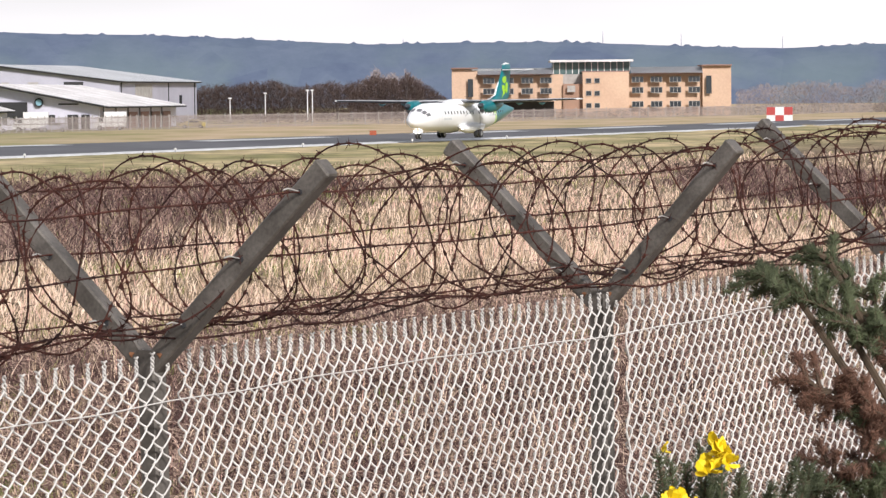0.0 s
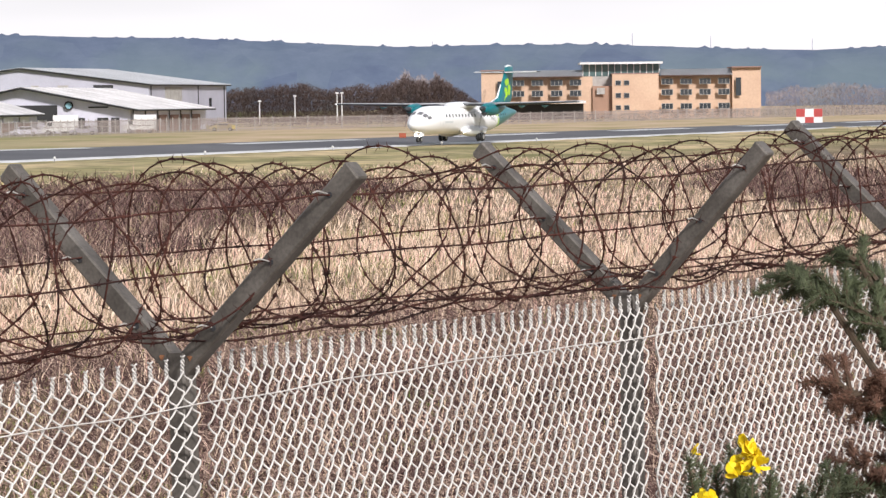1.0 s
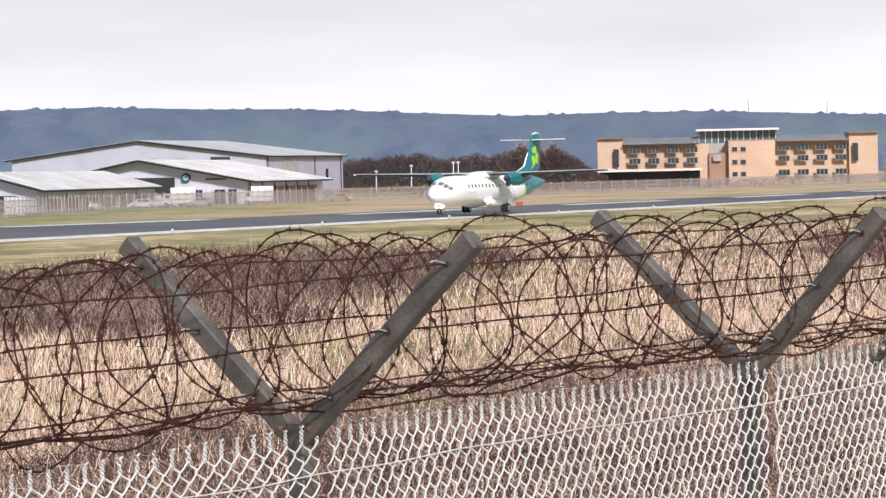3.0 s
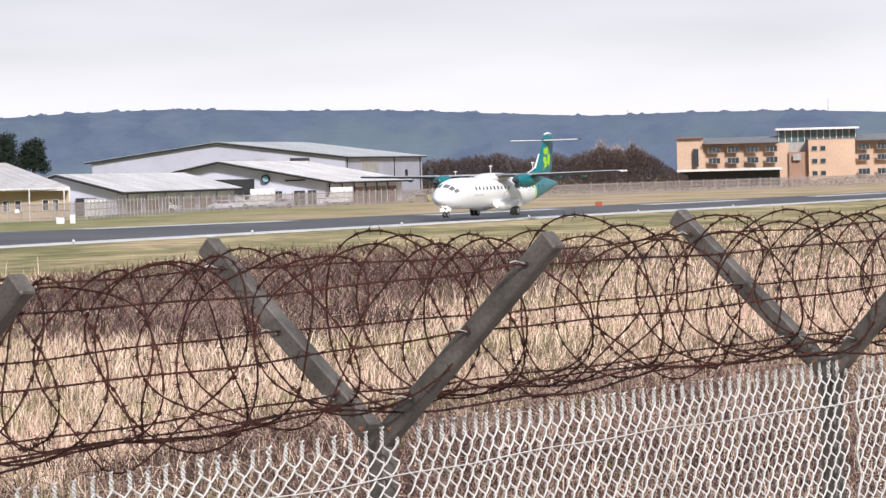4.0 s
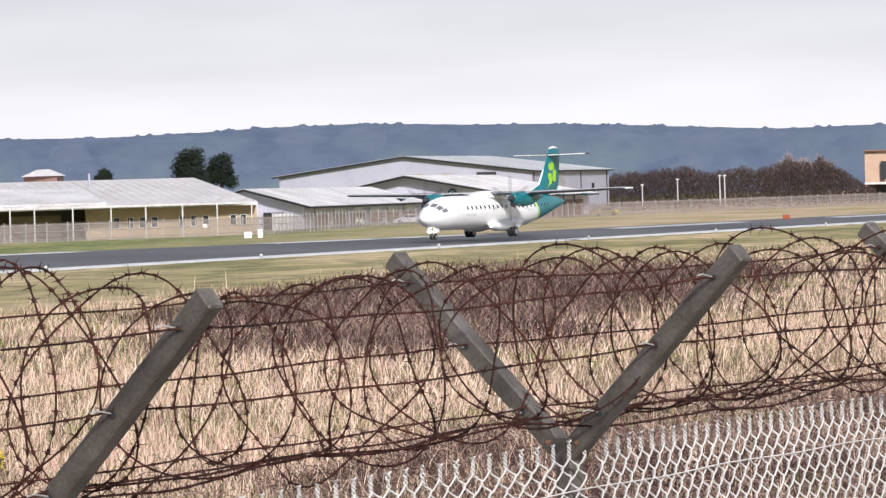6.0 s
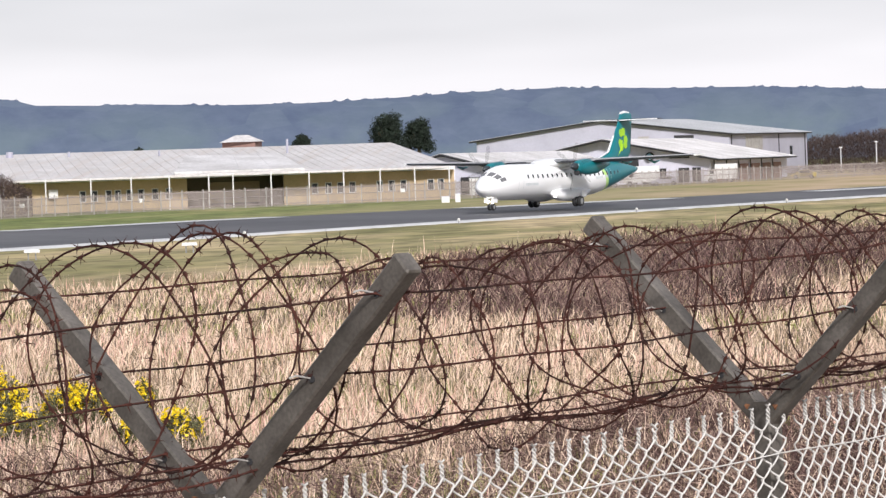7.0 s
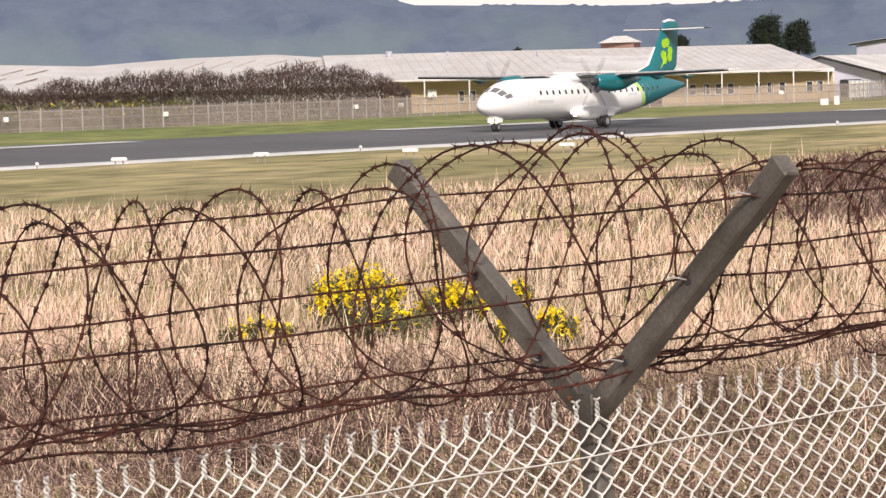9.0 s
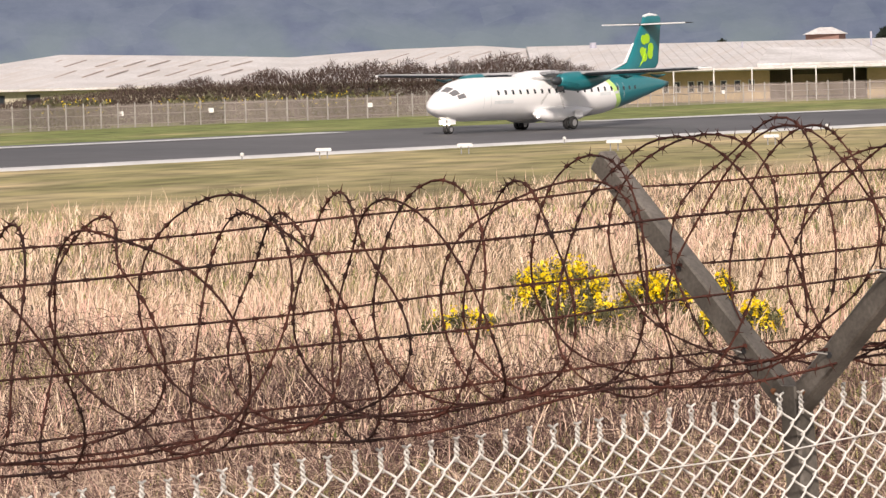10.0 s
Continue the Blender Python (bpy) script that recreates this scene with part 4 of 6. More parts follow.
    for dy in (-0.22, 0.22):
        bm = bmesh.new()
        tube(bm, [(-1.92, dy, 0.68), (-1.78, dy, 0.68)], 0.10, 12)
        part("taxi_light", bm, LAMP, plane)
    for dy in (-0.36, 0.36):
        bm = bmesh.new()
        box(bm, (-1.9, dy, 0.78), (0.9, 0.03, 0.34), 0.01)
        part("nose_gear_door", bm, WHITE, plane)
    # wing
    for side in (1, -1):
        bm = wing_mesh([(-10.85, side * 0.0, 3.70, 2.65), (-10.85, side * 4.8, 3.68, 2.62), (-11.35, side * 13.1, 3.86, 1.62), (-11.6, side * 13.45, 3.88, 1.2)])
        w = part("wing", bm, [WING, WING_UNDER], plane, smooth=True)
        # faces turned down take the near-black colour, the underside's shade painted in
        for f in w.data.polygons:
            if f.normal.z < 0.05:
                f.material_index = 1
        bm = bmesh.new()
        tube(bm, [(-10.83, side * 1.6, 3.72), (-10.83, side * 3.4, 3.71)], 0.045, 6)
        tube(bm, [(-10.83, side * 4.75, 3.72), (-11.33, side * 13.1, 3.89)], [0.04, 0.03], 6)
        part("leading_edge", bm, WING_UNDER, w, "black rubber leading edge")
        bm = bmesh.new()
        tube(bm, [(-11.45, side * 13.4, 3.87), (-12.7, side * 13.5, 3.88)], [0.09, 0.05], 8)
        part("wing_tip", bm, WHITE, w, "white wing tip")
        for yy in (2.4, 6.4, 8.9):
            bm = bmesh.new()
            tube(bm, [(-12.4, side * yy, 3.52), (-13.2, side * yy, 3.40), (-14.1, side * yy, 3.50)], [0.05, 0.13, 0.03], 6)
            part("flap_fairing", bm, TEAL, w)
        # engine
        bm = bmesh.new()
        rings = []
        for x, ry, rz, z in ((8.75, 0.30, 0.30, 3.28), (8.95, 0.42, 0.44, 3.26), (9.6, 0.52, 0.58, 3.22), (10.8, 0.56, 0.66, 3.20), (12.2, 0.52, 0.58, 3.22), (13.4, 0.36, 0.36, 3.32), (14.6, 0.10, 0.12, 3.42)):
            rings.append([Vector((-x, side * 4.05 + math.sin(a) * ry, z + math.cos(a) * rz)) for a in [2 * math.pi * k / 20 for k in range(20)]])
        loft(bm, rings)
        eng = part("engine_nacelle", bm, TEAL, plane, "teal engine nacelle", smooth=True)
        bm = bmesh.new()
        tube(bm, [(-9.0, side * 4.05, 2.78), (-8.86, side * 4.05, 2.78)], [0.26, 0.24], 12)
        part("air_intake", bm, SHADOWED, eng)
    # centre fairing over the wing
    bm = bmesh.new()
    rings = []
    for x, r, z in ((9.4, 0.03, 3.55), (10.2, 0.30, 3.55), (11.2, 0.42, 3.56), (13.4, 0.42, 3.56), (15.0, 0.26, 3.52), (16.2, 0.03, 3.5)):
        rings.append([Vector((-x, math.sin(a) * r * 3.0, z + math.cos(a) * r)) for a in [2 * math.pi * k / 16 for k in range(16)]])
    loft(bm, rings)
    part("wing_fairing", bm, WHITE, plane, smooth=True)
    # tail
    bm = wing_mesh([(-18.4, 0, 3.45, 5.6), (-20.4, 0, 3.75, 5.3), (-22.3, 0, 4.3, 4.0), (-24.25, 0, 7.0, 2.45), (-24.45, 0, 7.45, 2.25), (-24.7, 0, 7.62, 1.7)], True, 0.11)
    fin = part("fin", bm, TEAL, plane, "teal fin with a lime clover", smooth=True)
    bm = wing_mesh([(-18.15, 0, 3.50, 0.35), (-20.1, 0, 3.82, 0.35), (-22.1, 0, 4.36, 0.35), (-23.2, 0, 5.7, 0.22)], True, 0.6)
    part("fin_leading_edge", bm, WHITE, fin)
    for side in (1, -1):
        bm = wing_mesh([(-24.2, side * 0.0, 6.98, 1.75), (-24.6, side * 3.5, 7.02, 1.0), (-24.75, side * 3.66, 7.02, 0.7)], False, 0.12)
        part("tailplane", bm, WING_UNDER, plane, smooth=True)
        bm = bmesh.new()
        tube(bm, [(-24.18, side * 0.1, 6.98), (-24.58, side * 3.5, 7.02)], 0.05, 6)
        part("tailplane_edge", bm, WHITE, plane)
        # clover leaves on the fin, and its stalk
        for ang, d in ((80, 0.62), (195, 0.56), (-40, 0.56)):
            cx, cz = -24.62, 5.30
            bm = bmesh.new()
            for lob in (-20, 20):
                a = radians(ang + lob)
                cc = Vector((cx + math.cos(a) * d * 0.95, side * 0.21, cz + math.sin(a) * d * 1.15))
                vs = [bm.verts.new(cc + Vector((math.cos(q) * 0.30, 0, math.sin(q) * 0.35)) + Vector((0, side * 0.004 * (lob > 0), 0))) for q in [2 * math.pi * k / 14 for k in range(14)]]
                bm.faces.new(vs)
                lo = [bm.verts.new(v.co - Vector((0, side * 0.14, 0))) for v in vs]
                for k in range(14):
                    bm.faces.new((vs[k], vs[(k + 1) % 14], lo[(k + 1) % 14], lo[k]))
            part("clover_leaf", bm, LIME, fin)
        bm = bmesh.new()
        tube(bm, [(-24.5, side * 0.16, 5.3), (-24.15, side * 0.18, 4.5), (-23.6, side * 0.18, 4.0)], [0.09, 0.08, 0.05], 6)
        part("clover_stalk", bm, LIME, fin)
    bm = bmesh.new()
    tube(bm, [(-24.6, 0, 7.55), (-25.3, 0, 7.66), (-26.2, 0, 7.62)], [0.10, 0.13, 0.06], 8)
    part("fin_cap", bm, WHITE, fin)
    # propellers
    props = []
    blade_m = bpy.data.materials.new("whirling_blade")
    blade_m.use_nodes = True
    bp = blade_m.node_tree.nodes["Principled BSDF"]
    bp.inputs["Base Color"].default_value, bp.inputs["Roughness"].default_value, bp.inputs["Alpha"].default_value = (0.05, 0.05, 0.055, 1), 0.5, 0.10
    for side in (1, -1):
        bm = bmesh.new()
        rings = [[Vector((x, math.sin(a) * r, math.cos(a) * r)) for a in [2 * math.pi * k / 16 for k in range(16)]] for x, r in ((-0.30, 0.30), (0.0, 0.27), (0.25, 0.18), (0.42, 0.03))]
        loft(bm, rings)
        hub = part("propeller", bm, WING_UNDER, plane, "dark spinner with six whirling blades", smooth=True)
        for k in range(6):
            bm = bmesh.new()
            rr = [(0.25, 0.10), (0.6, 0.26), (1.2, 0.34), (1.75, 0.30), (1.95, 0.12)]
            rings = []
            for r, c in rr:
                tw = radians(62 - 26 * r / 1.95)
                o = [Vector((0.02, -c / 2, r)), Vector((0.035, 0, r)), Vector((0.02, c / 2, r)), Vector((-0.02, c / 2, r)), Vector((-0.035, 0, r)), Vector((-0.02, -c / 2, r))]
                rings.append([Matrix.Rotation(radians(60 * k), 3, "X") @ (Matrix.Rotation(tw, 3, "Z") @ q) for q in o])
            loft(bm, rings)
            part("blade", bm, blade_m, hub)
        hub.matrix_basis = pose(-8.45, side * 4.05, 3.26)
        props.append((hub, side))
    return plane, props


build_hills()
PLANE, PROPS = build_aircraft()
build_terminal()
build_hangars()
build_offices()
build_far_fence()


# ---- near security fence ----
POSTS = [  # place along the fence, height of the fork, arm to the field (out, up), arm to the viewer (out, up), lean
    (-3.05, 3.09, (-0.70, 0.57), (0.68, 0.57), 0.05), (0.0, 3.18, (-0.705, 0.572), (0.68, 0.58), 0.05), (2.269, 3.26, (-0.64, 0.537), (0.635, 0.542), 0.022),
    (4.826, 3.32, (-0.612, 0.506), (0.532, 0.505), 0.005), (7.08, 3.38, (-0.60, 0.50), (0.54, 0.50), 0.0), (9.6, 3.44, (-0.60, 0.50), (0.54, 0.50), 0.0)]


def along(s, out=0.0, z=0.0):
    p = FENCE_O + FENCE_E * s + FENCE_N * out
    return Vector((p.x, p.y, z))


def fork_z(s):
    return float(np.interp(s, [p[0] for p in POSTS], [p[1] for p in POSTS]))


def arm_end(k, side, f):
    """The place at the fraction f from the fork to the tip of a post's arm."""
    s, z, l, r, lean = POSTS[k]
    o, h = l if side < 0 else r
    return along(s, o * f, z - 0.02 + (h + 0.02) * f)


def build_posts():
    for k, (s, z, l, r, lean) in enumerate(POSTS):
        g = ground_z(*along(s)[:2]) - 0.3
        post = thing("fence_post", "galvanised steel fence post with two raked arms forming a fork", "fence post", group="posts of the security fence")
        bm = bmesh.new()
        top, foot = along(s, 0, z + 0.01), along(s, 0, g) + Vector((lean * (z - g), 0, 0))
        w = 0.032
        rings = []
        for p in (foot, top):
            rings.append([p + FENCE_E * (a * w) + FENCE_N * (b * w) for a, b in ((-0.8, -1), (0.8, -1), (1, -0.8), (1, 0.8), (0.8, 1), (-0.8, 1), (-1, 0.8), (-1, -0.8))])
        loft(bm, rings)
        part("upright", bm, GALV, post)
        for side, (o, h) in ((-1, l), (1, r)):
            a = along(s, 0.012 * side, z - 0.035)
            b = along(s, o, z + h)
            d = (b - a).normalized()
            across = d.cross(FENCE_E).normalized()
            hw, hd = 0.027, 0.031
            sec = [(x * hw, y * hd) for x, y in ((-0.82, -1), (0.82, -1), (1, -0.82), (1, 0.82), (0.82, 1), (-0.82, 1), (-1, 0.82), (-1, -0.82))]
            bm = bmesh.new()
            loft(bm, [[p + FENCE_E * u + across * v for u, v in sec] for p in (a, b)])
            arm = part("arm", bm, GALV, post)
            bm = bmesh.new()
            loft(bm, [[p + FENCE_E * u * q + across * v * q for u, v in sec] for p, q in ((b - d * 0.004, 1.03), (b + d * 0.008, 1.04), (b + d * 0.014, 0.9))])
            part("end_cap", bm, GALV, arm)
            bm = bmesh.new()
            tube(bm, [a + d * 0.045 + across * (0.02 * side) - FENCE_E * 0.012, a + d * 0.052 - across * (0.012 * side) - FENCE_E * 0.022], 0.011, 6)
            part("weld", bm, GALV_RUST, arm, "rusty weld")
            for f in (0.21, 0.55, 0.89):
                c = a.lerp(b, f)
                bm = bmesh.new()
                e = c - FENCE_E * (hw + 0.001)
                tube(bm, [e, e - FENCE_E * 0.003], 0.009, 8)
                part("bolt_hole", bm, SHADOWED, arm)
                bm = bmesh.new()
                e2 = e - FENCE_E * 0.006
                tube(bm, [e2 + across * 0.004, e2 - FENCE_E * 0.05 + Vector((0, 0, 0.012)), e2 - FENCE_E * 0.075 + Vector((0, 0, 0.008))], 0.0024, 5)
                part("wire_tie", bm, TIE, arm)


def build_mesh():
    """The woven wire: every wire is a flattened spiral hooked into its neighbours, twisted off at the top."""
    fab = thing("chain_link_fence", "pale galvanised chain-link mesh with twisted barbed top, fixed to steel posts", "fence")
    for name, s0, s1, w in (("woven_mesh", -3.6, 2.30, 0.0745), ("woven_mesh", 2.33, 4.86, 0.0570), ("woven_mesh", 4.90, 10.0, 0.0600)):
        h = 2 * math.sqrt(0.051 ** 2 - (w / 2) ** 2)
        n = int((s1 - s0) / w * 2)
        seg = 8
        per = int(2.0 / h)
        k = np.arange(per * seg + 1)
        verts, faces = [], []
        total = 0
        sides = 5
        rad = 0.0032
        rng = np.random.RandomState(int(s0 * 10) + 100)
        E, N = np.array(FENCE_E), np.array(FENCE_N)
        for i in range(n):
            odd = i % 2
            s = s0 + i * w / 2
            zt = fork_z(s) - 0.038 + rng.uniform(-0.003, 0.003)
            # each spiral hooks into the next, half a turn on
            ph = (k / seg + 0.5 * odd) % 1.0
            # the back half of a turn is shorter than the front half
            tri = np.where(ph < 0.34, -1 + 2 * ph / 0.34, 1 - 2 * (ph - 0.34) / 0.66)
            fall = np.clip((ph - 0.34) / 0.66, 0, 1)
            x = 0.295 * w * np.where(ph < 0.34, tri, 1 - 2 * fall ** 1.15)
            sn = np.where(ph < 0.34, np.sin(np.pi * ph / 0.34), -np.sin(np.pi * (ph - 0.34) / 0.66))
            y = -0.0085 * sn / np.sqrt(sn * sn + 0.12)
            zz = zt - k / seg * h
            wob = 0.004 * np.sin(zz * 3 + s * 4.7)
            dx = 0.003 * np.sin(zz * 5 + s * 9)
            c = np.stack([FENCE_O.x + E[0] * (s + x + dx) + N[0] * (0.062 + y + wob), FENCE_O.y + E[1] * (s + x + dx) + N[1] * (0.062 + y + wob), zz], 1)
            d = np.gradient(c, axis=0)
            d /= np.linalg.norm(d, axis=1)[:, None]
            a = np.cross(d, N)
            a /= np.linalg.norm(a, axis=1)[:, None]
            b = np.cross(d, a)
            base = total
            ring = np.stack([c + rad * (np.cos(q) * a + np.sin(q) * b) for q in (0.0, 1.257, 2.513, 3.77, 5.027)], 1)
            verts.append(ring.reshape(-1, 3))
            m = len(c)
            total += m * sides
            idx = base + np.arange(m - 1)[:, None] * sides
            for q in range(sides):
                faces.append(np.concatenate([idx + q, idx + (q + 1) % sides, idx + sides + (q + 1) % sides, idx + sides + q], 1))
            if not odd:
                continue
            # twisted ends: two wires wound round one another
            tt = np.linspace(0, 1, 13)
            for ph0 in (0.0, np.pi):
                ang = tt * 4.6 * np.pi + ph0
                r = 0.0042
                tx = r * np.cos(ang)
                ty = r * np.sin(ang)
                flare = np.where(tt > 0.86, (tt - 0.86) * 0.09, 0) * (1 if ph0 else -1)
                lean = rng.uniform(-0.006, 0.006)
                sx = s + 0.25 * w + tx + flare + lean * tt
                cc = np.stack([FENCE_O.x + E[0] * sx + N[0] * (0.062 + ty), FENCE_O.y + E[1] * sx + N[1] * (0.062 + ty), zt - 0.012 + tt * 0.056], 1)
                base = total
                total += len(cc) * 4
                d = np.gradient(cc, axis=0)
                d /= np.linalg.norm(d, axis=1)[:, None]
                a = np.cross(d, np.array([0, 0, 1.0]))
                a /= np.linalg.norm(a, axis=1)[:, None]
                b = np.cross(d, a)
                ring = np.stack([cc + 0.0034 * (np.cos(q) * a + np.sin(q) * b) for q in (0, 1.571, 3.142, 4.712)], 1)
                verts.append(ring.reshape(-1, 3))
                idx = base + np.arange(len(cc) - 1)[:, None] * 4
                faces += [np.concatenate([idx + q, idx + (q + 1) % 4, idx + 4 + (q + 1) % 4, idx + 4 + q], 1) for q in range(4)]
        ob = mesh_np(name, np.concatenate(verts), np.concatenate(faces), LINK, fab, True)
        ob["kind"] = "stuff"
    for dz in (-0.105, -1.2):
        bm = bmesh.new()
        ss = np.arange(-3.6, 10.0, 0.09)
        tube(bm, [along(s, 0.078, fork_z(s) - 0.03 + dz + 0.003 * math.sin(s * 9) + 0.006 * math.sin(s * 2.3)) for s in ss], 0.0021, 5)
        part("line_wire", bm, LINK, fab, "line wire laced through the mesh")
    bm = bmesh.new()
    ss = np.arange(0, 2.0, 0.02)
    tube(bm, [along(4.88 + 0.012 * math.sin(q * 40), 0.075, 3.27 - q) for q in ss], 0.0045, 5)
    part("stretcher_wire", bm, LINK, fab)


def barbed(bm_verts, bm_faces, pts, rad, gap, barb, rng):
    """A barbed wire along points: the line itself, and four-pointed barbs at even gaps."""
    c = np.asarray(pts, dtype=float)
    d = np.gradient(c, axis=0)
    d /= np.linalg.norm(d, axis=1)[:, None] + 1e-9
    ref = np.where(np.abs(d[:, 2:3]) > 0.9, np.array([[1.0, 0, 0]]), np.array([[0, 0, 1.0]]))
    a = np.cross(d, ref)
    a /= np.linalg.norm(a, axis=1)[:, None]
    b = np.cross(d, a)
    base = bm_verts[0]
    ring = np.stack([c + rad * (math.cos(q) * a + math.sin(q) * b) for q in (0, 1.571, 3.142, 4.712)], 1).reshape(-1, 3)
    bm_faces[0].append(ring)
    idx = base + np.arange(len(c) - 1)[:, None] * 4
    for q in range(4):
        bm_faces[1].append(np.concatenate([idx + q, idx + (q + 1) % 4, idx + 4 + (q + 1) % 4, idx + 4 + q], 1))
    bm_verts[0] += len(ring)
    length = np.concatenate([[0], np.cumsum(np.linalg.norm(np.diff(c, axis=0), axis=1))])
    for s in np.arange(gap * rng.rand(), length[-1], gap):
        i = min(int(np.searchsorted(length, s)), len(c) - 1)
        p = c[i]
        t0 = rng.uniform(0, 6.28)
        # a lump where the barb is wound on
        for j in range(4):
            t = t0 + j * 1.571 + rng.uniform(-0.3, 0.3)
            v = math.cos(t) * a[i] + math.sin(t) * b[i] + d[i] * rng.uniform(-0.5, 0.5)
            v /= np.linalg.norm(v)
            w = np.cross(v, d[i])
            w /= np.linalg.norm(w) + 1e-9
            q0 = p + d[i] * rng.uniform(-0.006, 0.006)
            L = barb * rng.uniform(0.75, 1.2)
            u = np.cross(v, w)
            quad = np.array([q0 + w * 0.0024, q0 - w * 0.0024, q0 + u * 0.0028, q0 + v * L])
            bm_faces[0].append(quad)
            n = bm_verts[0]
            bm_faces[1].append(np.array([[n, n + 1, n + 3, n + 3], [n + 1, n + 2, n + 3, n + 3], [n + 2, n, n + 3, n + 3]]))
            bm_verts[0] += 4
        lump = []
        for e, rr in ((-0.009, 0.0028), (-0.006, 0.0050), (0.006, 0.0050), (0.009, 0.0028)):
            lump += [p + d[i] * e + rr * (math.cos(q) * a[i] + math.sin(q) * b[i]) for q in (0.8, 2.37, 3.94, 5.5)]
        n = bm_verts[0]
        bm_faces[0].append(np.array(lump))
        for r in range(3):
            for q in range(4):
                bm_faces[1].append(np.array([[n + r * 4 + q, n + r * 4 + (q + 1) % 4, n + r * 4 + 4 + (q + 1) % 4, n + r * 4 + 4 + q]]))
        bm_verts[0] += 16


def wire_object(name, lines, rad, gap, barb, parent, seed):
    rng = np.random.RandomState(seed)
    cnt, out = [0], ([], [])
    for pts in lines:
        barbed(cnt, out, pts, rad, gap, barb, rng)
    v = np.concatenate(out[0])
    f = np.concatenate(out[1])
    # barbs close on a point: their quads repeat one corner
    me = bpy.data.meshes.new(name)
    rows = [tuple(r) if r[2] != r[3] else tuple(r[:3]) for r in f.tolist()]
    me.from_pydata(v.tolist(), [], rows)
    me.materials.append(RUST)
    ob = new(name, me)
    ob.parent = parent
    return ob


def build_barbed_wire():
    rng = np.random.RandomState(11)
    strands = thing("barbed_wire_strands", "rusty barbed wire strands strung between the raked fence arms", "barbed wire")
    for side in (-1, 1):
        for q, f in enumerate((0.21, 0.55, 0.89)):
            pts = []
            for k in range(len(POSTS) - 1):
                a, b = arm_end(k, side, f), arm_end(k + 1, side, f)
                L = (b - a).length
                m = 40
                sag = rng.uniform(0.004, 0.022)
                for i in range(m):
                    t = i / m
                    p = a.lerp(b, t)
                    p = p + Vector((0, 0, -sag * 4 * t * (1 - t) + 0.003 * math.sin(t * 17 + k + q))) - FENCE_E * 0.0 + FENCE_N * 0.003 * math.sin(t * 23 + q)
                    pts.append(tuple(p - FENCE_E * 0.03))
            wire_object("barbed_strand", [pts], 0.0027, 0.088, 0.024, strands, 20 + q + side)
    coil = thing("barbed_wire_coil", "rusty coil of barbed wire lying in the fork of the fence", "barbed wire")
    def helix(s0, s1, pitch, r0, phase, seed, up=0.335, out=0.0, hand=1):
        rg = np.random.RandomState(seed)
        n = int((s1 - s0) / pitch * 44)
        a = np.arange(n) / 44 * 2 * np.pi
        turn = np.arange(n) / 44
        kn = np.arange(0, turn[-1] + 3)
        jr, js, ju, jt = (np.interp(turn, kn, rg.uniform(-1, 1, len(kn))) for _ in range(4))
        pts = []
        for i in range(n):
            s = s0 + turn[i] * pitch + 0.10 * js[i] + (0.05 + 0.10 * jt[i]) * math.sin(a[i] + phase) + 0.04 * math.sin(2 * a[i] + jr[i] * 3)
            r = r0 * (1 + 0.11 * jr[i] + 0.07 * math.sin(3 * a[i] + jt[i] * 4) + 0.05 * math.sin(2 * a[i] + js[i] * 5))
            fit = float(np.interp(s, [-0.9, -0.3, 0.2, 0.7, 2.4, 4.8], [0.98, 1.10, 1.13, 0.94, 0.92, 0.85]))
            r *= fit
            o = out + r * 1.08 * math.cos(hand * a[i] + phase) + 0.02 * ju[i]
            z = fork_z(s) + up * fit + 0.028 * ju[i] + r * math.sin(hand * a[i] + phase)
            pts.append(tuple(along(s, o, z)))
        return pts
    for k, (pitch, r0, ph, hand) in enumerate(((0.245, 0.275, 0.4, 1), (0.42, 0.255, 2.6, -1))):
        wire_object("coil_wire", [helix(-3.4, 9.4, pitch, r0, ph, 31 + k, 0.325, 0.0, hand)], 0.0028, 0.058, 0.024, coil, 50 + k)
    # slack runs that lie along the bottom of the coil
    for k, (o, z) in enumerate(((-0.10, 0.055), (0.12, 0.05))):
        rg = np.random.RandomState(70 + k)
        kn = np.arange(-3.6, 10, 0.7)
        zz, oo = rg.uniform(-0.03, 0.03, len(kn)), rg.uniform(-0.08, 0.08, len(kn))
        ss = np.arange(-3.5, 9.5, 0.03)
        pts = [tuple(along(s, o + np.interp(s, kn, oo), fork_z(s) + z + np.interp(s, kn, zz) + 0.012 * math.sin(s * 7 + k))) for s in ss]
        wire_object("slack_wire", [pts], 0.0032, 0.06, 0.022, coil, 80 + k)


